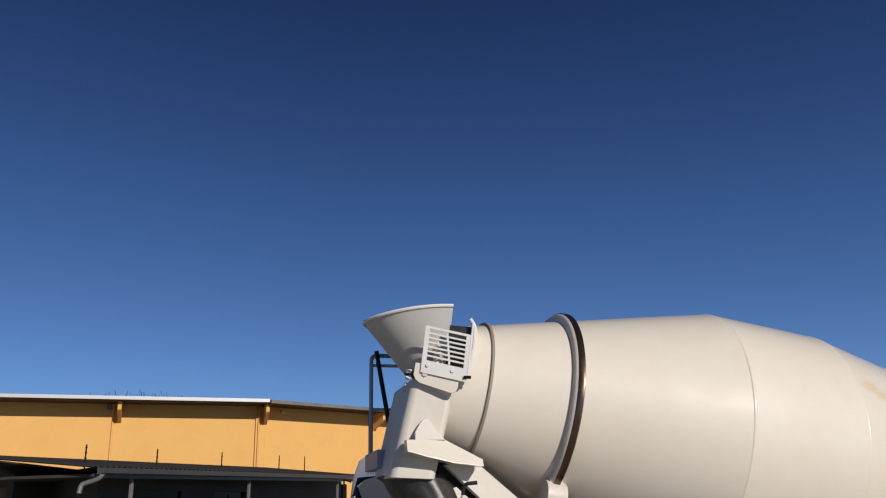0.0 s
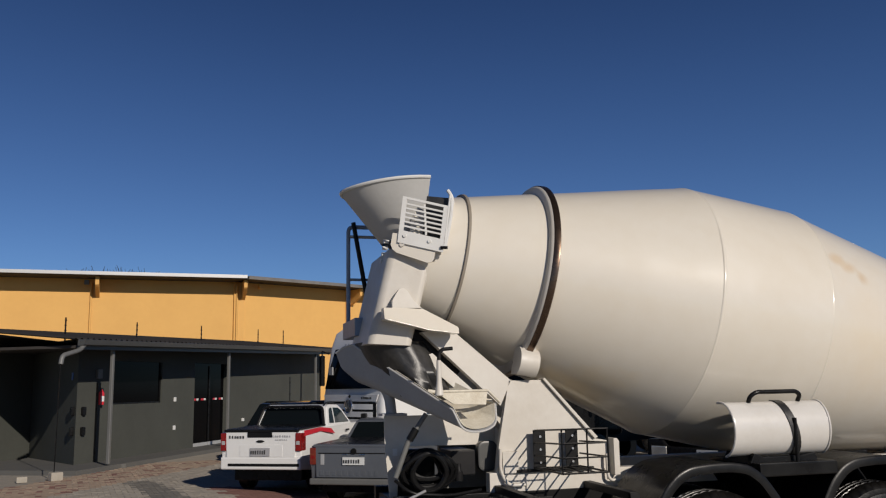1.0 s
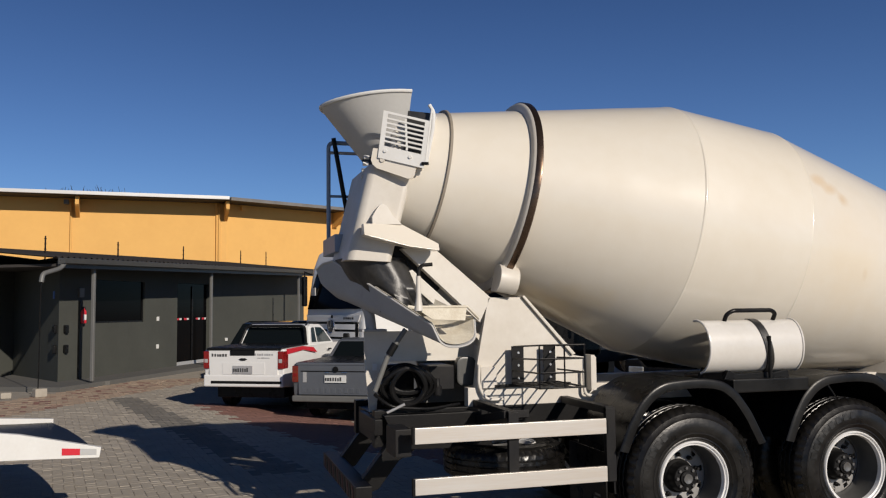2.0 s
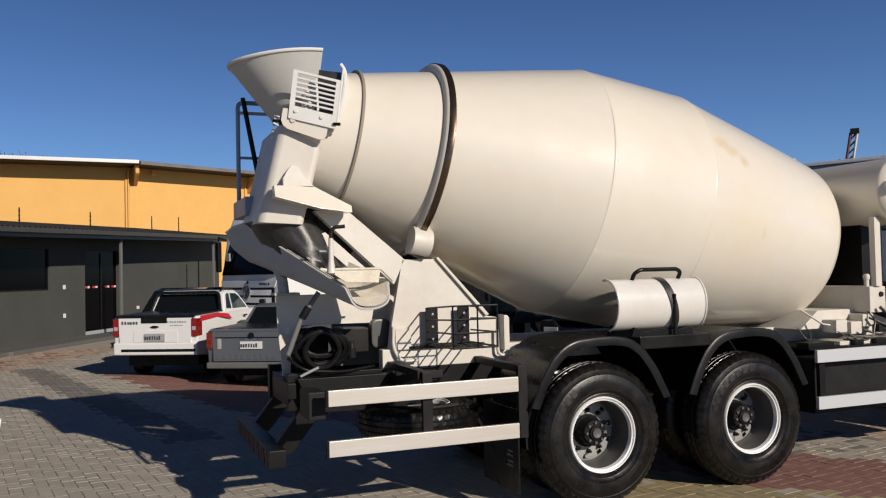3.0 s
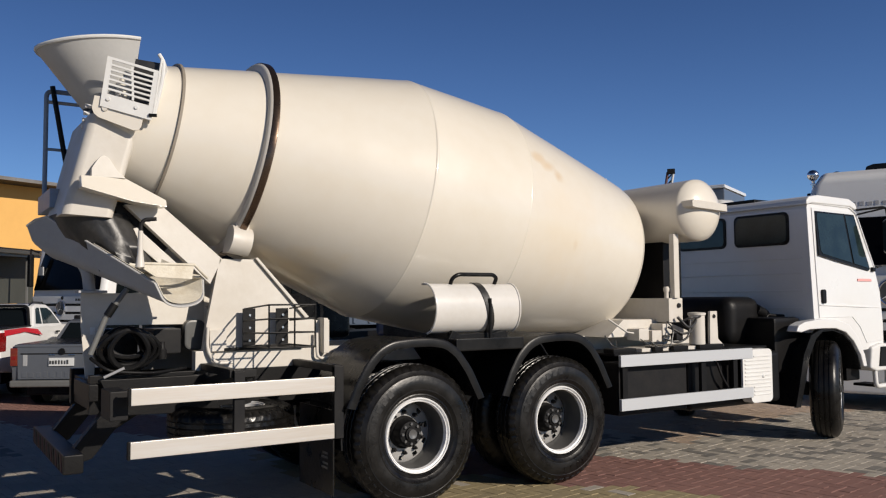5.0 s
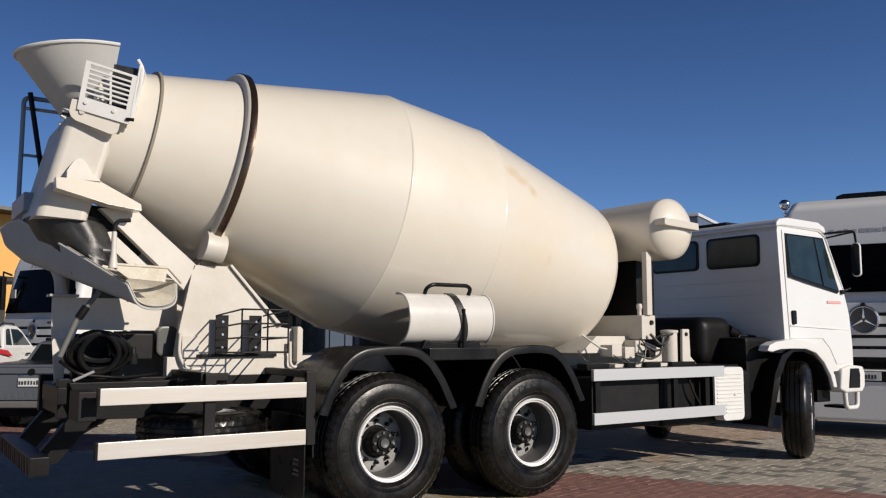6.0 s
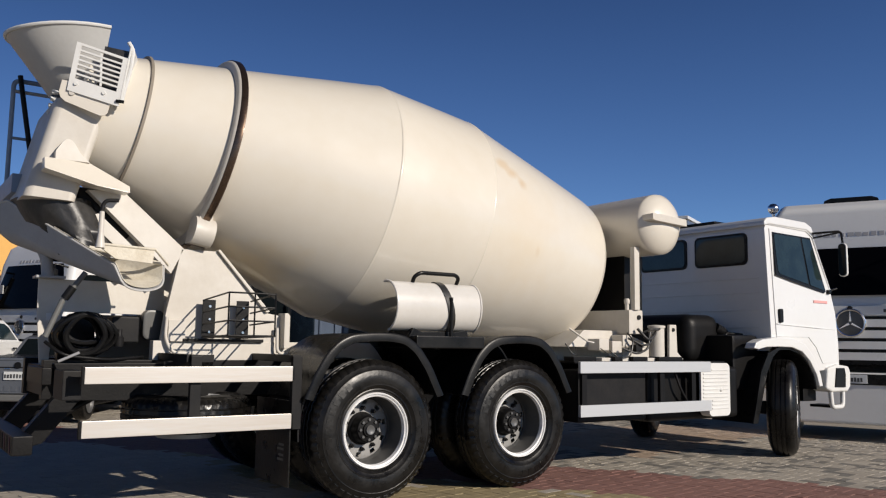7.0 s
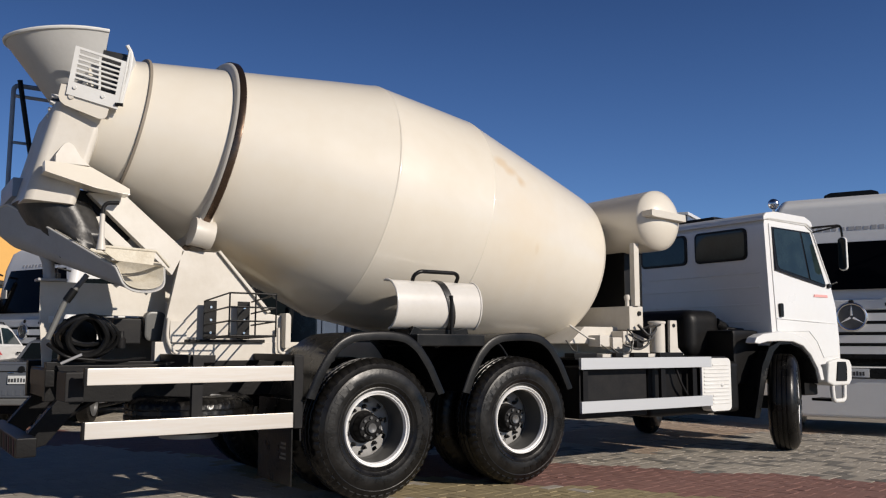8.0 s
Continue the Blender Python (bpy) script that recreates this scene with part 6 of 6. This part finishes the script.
def pickup(m, label, paint, sport):
    """A small pickup, its tailgate at x = 0, nose along +x."""
    p = thing("pickup_truck", label, "pickup", m, group="parked pickups")
    hw = 0.82
    side = [(0.02, 0.50), (0.0, 0.70), (0.02, 1.02), (1.40, 1.05), (3.60, 1.05), (4.35, 0.92), (4.5, 0.75), (4.48, 0.35),
            (4.1, 0.32), (4.05, 0.5), (3.9, 0.64), (3.66, 0.68), (3.45, 0.60), (3.33, 0.42), (3.28, 0.30), (1.32, 0.30), (1.28, 0.45), (1.12, 0.62), (0.92, 0.67), (0.72, 0.62), (0.58, 0.45), (0.54, 0.36), (0.05, 0.40)]
    bm = prismed(side, -hw, hw, bevel=0.0)
    for v in bm.verts:
        if v.co.x > 4.2:
            v.co.y *= 0.86
    bevel_all(bm, bm.verts[:], 0.035, 3, 28)
    body = part("body", bm, paint, p, "", 35)
    # upper cab, drawn in towards the roof
    def shoulder(x, z, y):
        return (x, y * (0.80 - 0.115 * (z - 1.03) / 0.51), z)
    bm = bmesh.new()
    ring = [(1.50, 1.03), (1.84, 1.49), (2.02, 1.545), (2.72, 1.53), (2.98, 1.44), (3.62, 1.03)]
    near_side, far_side = [bm.verts.new(shoulder(x, z, -1)) for x, z in ring], [bm.verts.new(shoulder(x, z, 1)) for x, z in ring]
    bm.faces.new(near_side)
    bm.faces.new(far_side[::-1])
    for k in range(6):
        n = (k + 1) % 6
        bm.faces.new((near_side[k], far_side[k], far_side[n], near_side[n]))
    bmesh.ops.recalc_face_normals(bm, faces=bm.faces)
    bevel_all(bm, bm.verts[:], 0.03, 3, 25)
    part("upper_cab", bm, paint, p, "", 35)
    ws = bmesh.new()
    grid_sheet(ws, [[(x + 0.012, shoulder(x, z, q)[1] * 0.9, z + 0.006) for q in (-1, -0.4, 0.4, 1)] for x, z in ((3.52, 1.095), (3.06, 1.39))])
    part("windscreen", shell(ws, 0.01), M["glass"], p)
    # load bed, cut as a dark box with its own walls
    part("load_bed_cover", prismed([(0.06, 1.03), (1.53, 1.055), (1.53, 1.075), (0.06, 1.05)], -hw + 0.06, hw - 0.06, bevel=0.008), M["black"], p, "black load bed cover")
    low = 0.58 if sport else 0.485
    part("tailgate", prismed([(-hw + 0.12, low), (hw - 0.12, low), (hw - 0.1, 1.0), (-hw + 0.1, 1.0)], -0.025, 0.01, axis="x", bevel=0.012), paint, p)
    part("tailgate_top", boxed(-0.03, 0.06, -hw + 0.06, hw - 0.06, 1.0, 1.045, 0.012), M["black"] if sport else paint, p)
    for s in (-1, 1):
        part("tail_lamp", prismed([(min(s * (hw - 0.11), s * (hw + 0.004)), 0.70), (max(s * (hw - 0.11), s * (hw + 0.004)), 0.70), (max(s * (hw - 0.11), s * (hw + 0.004)), 0.99), (min(s * (hw - 0.11), s * (hw + 0.004)), 0.99)],
                                  -0.035, 0.20, axis="x", bevel=0.015), M["red_lens"] if sport else M["orange_lens"], p, "red tail lamp" if sport else "dark red tail lamp")
        part("lamp_lens", boxed(-0.04, -0.03, min(s * (hw - 0.09), s * (hw - 0.02)), max(s * (hw - 0.09), s * (hw - 0.02)), 0.80, 0.86, 0.004), M["fascia"] if sport else M["red_lens"], p, "small lamp lens")
        for nm, pts, mt in (("side_window", [(2.20, 1.10), (3.36, 1.09), (2.94, 1.37), (2.70, 1.45), (2.26, 1.46)], M["glass_green"]),
                            ("side_window", [(1.72, 1.11), (2.10, 1.10), (2.16, 1.46), (2.02, 1.46), (1.92, 1.43)], M["glass_green"])):
            pane = prismed(pts, -0.03, 0.006, bevel=0.001)
            for v in pane.verts:
                v.co.y = s * (0.80 - 0.115 * (v.co.z - 1.03) / 0.51 + v.co.y)
            part(nm, pane, mt, p)
        part("wing_mirror", boxed(3.1, 3.25, min(s * 0.82, s * 0.94), max(s * 0.82, s * 0.94), 1.05, 1.2, 0.03), M["black"], p)
        part("door_handle", boxed(2.25, 2.4, min(s * 0.81, s * 0.835), max(s * 0.81, s * 0.835), 0.92, 0.95, 0.005), M["black"], p)
        road_wheel(p, 0.92, s * (hw - 0.01), 0.30, 0.30, 0.19, s)
        road_wheel(p, 3.68, s * (hw - 0.01), 0.30, 0.30, 0.19, s)
    rows = [[(1.50 + 0.34 * (z - 1.03) / 0.46 - 0.010, y * (1 - 0.25 * (z - 1.1)), z) for y in (-0.69, -0.2, 0.2, 0.69)] for z in (1.08, 1.26, 1.455)]
    part("rear_window", shell(grid_sheet(bmesh.new(), rows), 0.012), M["glass"], p, "dark rear window")
    part("bumper", prismed([(-hw, 0.40 if sport else 0.36), (hw, 0.40 if sport else 0.36), (hw, 0.60 if sport else 0.47), (-hw, 0.60 if sport else 0.47)], -0.035 if sport else -0.06, 0.06, axis="x", bevel=0.03, segments=3), paint if sport else M["post_grey"], p)
    if sport:
        part("bumper_slot", boxed(-0.042, -0.03, -hw + 0.03, hw - 0.16, 0.455, 0.50, 0.004), M["black"], p)
    pz = 0.62 if sport else 0.70
    pl = part("number_plate", boxed(-0.05, -0.03, -0.2, 0.2, pz, pz + 0.13, 0.003), M["plate"] if not sport else M["ink_grey"], p)
    lettering(pl, -0.053, 0.16, -0.16, pz + 0.03, 0.07, 7, M["ink"], 7)
    part("underbody", boxed(0.3, 4.2, -0.7, 0.7, 0.2, 0.4, 0.02), M["black"], p)
    if sport:
        part("plate_recess", boxed(-0.032, -0.022, -0.45, 0.42, 0.605, 0.80, 0.01), paint, p)
        part("emblem", prismed([(-0.09, 0.855), (-0.04, 0.875), (0.04, 0.875), (0.09, 0.855), (0.04, 0.835), (-0.04, 0.835)], -0.04, -0.02, axis="x"), M["dark_steel"], p)
        lettering(p, -0.028, 0.62, 0.28, 0.90, 0.05, 6, M["ink"], 8)
        lettering(p, -0.028, -0.22, -0.66, 0.92, 0.035, 9, M["ink_grey"], 9)
        lettering(p, -0.028, -0.32, -0.58, 0.87, 0.02, 7, M["ink_grey"], 4)
        part("bed_liner", boxed(-0.036, 0.04, -0.24, 0.27, 0.915, 1.0, 0.012), M["black"], p)
        for s in (-1, 1):
            part("red_stripe", prismed([(0.13, 0.93), (0.9, 0.975), (1.62, 0.90), (1.42, 1.0), (0.9, 1.04), (0.13, 1.02)], s * 0.815, s * 0.828, bevel=0.001), M["red"], p, "red side stripe")
        part("roll_bar", tubed([(1.42, -0.74, 1.05), (1.66, -0.64, 1.5), (1.66, 0.64, 1.5), (1.42, 0.74, 1.05)], 0.035, bend=0.1), M["black"], p)
        for s in (-1, 1):
            part("roof_rail", tubed([(1.85, s * 0.62, 1.52), (2.05, s * 0.62, 1.585), (2.7, s * 0.62, 1.575), (2.9, s * 0.62, 1.48)], 0.016), M["black"], p)
    else:
        part("tailgate_badge", lathed([(-0.045, 0.0), (-0.045, 0.05), (-0.03, 0.055)], Matrix.Translation((0, 0, 0.93)), 16), M["black"], p)
        lettering(p, -0.029, 0.56, -0.56, 0.52, 0.09, 10, M["silver"], 12)
        part("tailgate_line", boxed(-0.031, -0.02, -0.66, 0.66, 0.885, 0.905, 0.004), M["dark_steel"], p, "dark pressed line")
        for y in (-0.16, 0.16):
            part("tailgate_catch", boxed(-0.036, -0.02, y - 0.05, y + 0.05, 0.868, 0.882, 0.004), M["chrome"], p)
        part("plate_light", boxed(-0.034, -0.02, 0.55, 0.62, 0.70, 0.88, 0.01), M["fascia"], p, "pale sticker")
        part("bed_rail", tubed([(0.05, -0.78, 1.06), (1.45, -0.78, 1.08)], 0.012), M["chrome"], p)
        for o in p.children:                                  # a lower roof
            if o.name.split(".")[0] in ("upper_cab", "side_window", "rear_window", "windscreen"):
                o.scale.z, o.location.z = 0.74, 1.03 * 0.26
    for o in p.children:                                      # a short bed: the cab stands further back
        if o.name.split(".")[0] in ("upper_cab", "side_window", "rear_window", "windscreen", "roll_bar", "roof_rail") and sport:
            o.location.x, o.scale.z, o.location.z = -0.22 + 1.5 * 0.36, 0.74, 1.03 * 0.26
            o.scale.x = 0.64
    return p


pickup(facing(-2.55, 10.03, 60) @ Matrix.Diagonal((0.93, 0.93, 1.06, 1)), "white sport pickup with red side stripe and black bed cover", M["white"], True)
pickup(facing(-1.11, 8.8, 59, 0.95), "grey metallic older pickup with a dark load bed", M["silver"], False)

# ribbed box trailer beyond the row of trucks
trailer = thing("box_trailer", "blue-grey ribbed box trailer behind the row of trucks", "trailer", facing(6.2, 17.0, 160))
box_body = part("box_body", boxed(-5.0, 5.0, -1.2, 1.2, 1.0, 3.3, 0.03), M["trailer_blue"], trailer, "blue-grey box body")
for k in range(24):
    part("rib", boxed(-4.85 + 0.42 * k, -4.79 + 0.42 * k, 1.2, 1.235, 1.05, 3.25, 0.006), M["trailer_blue"], box_body)
part("under_frame", boxed(-4.8, 4.8, -0.5, 0.5, 0.75, 1.0, 0.01), M["black_steel"], trailer)
for x in (-3.6, -2.4):
    for side in (-1, 1):
        road_wheel(trailer, x, side * 1.15, 0.48, 0.48, 0.35, side)
part("landing_leg", boxed(3.0, 3.15, 0.6, 0.75, 0.0, 0.8, 0.01), M["black_steel"], trailer)
part("landing_leg", boxed(3.0, 3.15, -0.75, -0.6, 0.0, 0.8, 0.01), M["black_steel"], trailer)

# black car beyond the white pickup
car = thing("car", "black hatchback parked beyond the white pickup", "car", facing(-2.0, 15.35, 60))
body = part("body", prismed([(0.0, 0.35), (0.03, 0.95), (0.35, 1.02), (2.9, 0.98), (3.75, 0.82), (3.95, 0.6), (3.92, 0.3), (3.5, 0.25), (0.4, 0.25)], -0.84, 0.84, bevel=0.07, segments=3), M["black"], car, "glossy black body")
cabin = bmesh.new()
low_ring, top_ring = [(0.18, 0.98), (3.05, 0.98)], [(0.55, 1.48), (0.85, 1.54), (1.7, 1.54), (2.15, 1.46)]
ring = [low_ring[0], *top_ring, low_ring[1]]
for side in (-1, 1):
    cabin.faces.new([cabin.verts.new((x, side * (0.80 - 0.3 * (z - 0.98)), z)) for x, z in ring])
cabin.verts.ensure_lookup_table()
for k in range(6):
    n = (k + 1) % 6
    cabin.faces.new((cabin.verts[k], cabin.verts[n], cabin.verts[6 + n], cabin.verts[6 + k]))
bmesh.ops.recalc_face_normals(cabin, faces=cabin.faces)
bevel_all(cabin, cabin.verts[:], 0.04, 3, 20)
part("cabin", cabin, M["glass"], car, "dark glazed cabin")
for side in (-1, 1):
    part("mirror", boxed(2.35, 2.5, min(side * 0.80, side * 1.0), max(side * 0.80, side * 1.0), 1.0, 1.15, 0.04), M["black"], car)
    for x in (0.75, 3.15):
        road_wheel(car, x, side * 0.82, 0.3, 0.3, 0.2, side)

# crane boom standing far beyond the yard
crane = thing("crane_boom", "dark brown upright lattice boom tip of a distant crane", "crane", Matrix.Translation((30.2, 26.7, fall(30, 26))))
way = Vector((1.1, -0.9, 8.3)).normalized()
across = Vector((0.64, -0.77, 0))
for k in (-1, 1):
    off = across * (0.15 * k)
    part("boom_chord", tubed([off, way * 8.55 + off], 0.07, 8), M["stripe"] if k < 0 else M["fascia"], crane)
lace = bmesh.new()
for k in range(23):
    p, q = way * (0.37 * k), way * (0.37 * (k + 1))
    tube(lace, [p - across * 0.15, q + across * 0.15], 0.045, 6)
part("lacing", lace, M["dark_steel"], crane)
part("boom_head", boxed(-0.17, 0.24, -0.14, 0.14, -0.05, 0.22, 0.03, Matrix.Translation(way * 8.5) @ Matrix.Rotation(radians(-50), 4, "Z")), M["dark_steel"], crane)
part("boom_foot", boxed(-0.6, 0.6, -0.6, 0.6, 0.0, 0.5, 0.05), M["dark_steel"], crane)
part("hook_block", lathed([(-0.06, 0.0), (-0.06, 0.2), (0.06, 0.2), (0.06, 0.0)], Matrix.Translation(way * 6.6 - across * 0.42) @ ALONG_Y, 14), M["dark_steel"], crane)

# tail of a car transporter ramp
ramp = thing("transporter_ramp", "white steel tail ramp of a car transporter with reflective tape", "ramp", Matrix.Translation((-4.078, 2.4, 0)) @ Matrix.Rotation(radians(2.6), 4, "Z"))
near = part("side_beam", prismed([(-0.008, 0.53), (0.005, 0.612), (-0.61, 0.75), (-1.3, 0.84), (-4.5, 0.86), (-4.5, 0.60), (-0.6, 0.546)], -0.06, 0.0, bevel=0.006), M["white_matt"], ramp, "white side beam")
far = part("side_beam", prismed([(-0.545, 0.615), (-0.545, 0.662), (-1.2, 0.70), (-4.5, 0.86), (-4.5, 0.62), (-1.2, 0.635)], 1.70, 1.76, bevel=0.006), M["white_matt"], ramp)
part("deck", prismed([(-0.09, 0.0), (-0.20, 0.5), (-0.36, 1.1), (-0.56, 1.70), (-4.5, 1.70), (-4.5, 0.0)], 0.595, 0.628, axis="z", bevel=0.003), M["black_steel"], ramp, "dark tread deck")
part("reflector_red", prismed([(-0.292, 0.566), (-0.292, 0.622), (-0.155, 0.612), (-0.155, 0.560)], -0.064, -0.061, bevel=0), M["red"], near, "red reflective tape")
part("reflector_white", prismed([(-0.155, 0.560), (-0.155, 0.612), (-0.03, 0.602), (-0.03, 0.556)], -0.064, -0.061, bevel=0), M["fascia"], near)
for x in (-3.2, -4.1):
    for y in (0.1, 1.35):
        road_wheel(ramp, x, y, 0.36, 0.36, 0.22, -1 if y < 1 else 1)
part("axle_beam", boxed(-4.3, -3.0, 0.35, 1.1, 0.3, 0.76, 0.02), M["black_steel"], ramp)

# ---- single pavers beside the wheels ----
paver_meshes = {}
for kind, x, y, turn in singles:
    if kind not in paver_meshes:
        bm = bmesh.new()
        a = [bm.verts.new((sx * (LEN - GAP) / 2, sy * (WID - GAP) / 2, -0.003)) for sx, sy in ((-1, -1), (1, -1), (1, 1), (-1, 1))]
        b = [bm.verts.new((sx * ((LEN - GAP) / 2 - 0.0035), sy * ((WID - GAP) / 2 - 0.0035), 0.0)) for sx, sy in ((-1, -1), (1, -1), (1, 1), (-1, 1))]
        bm.faces.new(b)
        for q in range(4):
            bm.faces.new((a[q], a[(q + 1) % 4], b[(q + 1) % 4], b[q]))
        me = bpy.data.meshes.new("paver")
        bm.to_mesh(me)
        bm.free()
        me.materials.append(M["paver_" + kind])
        paver_meshes[kind] = me
    o = new("paver", paver_meshes[kind])
    o.parent = ground
    o.matrix_basis = Matrix.Translation((x, y, 0.0015 * random.uniform(-1, 1))) @ Matrix.Rotation(radians(LAY + turn), 4, "Z")
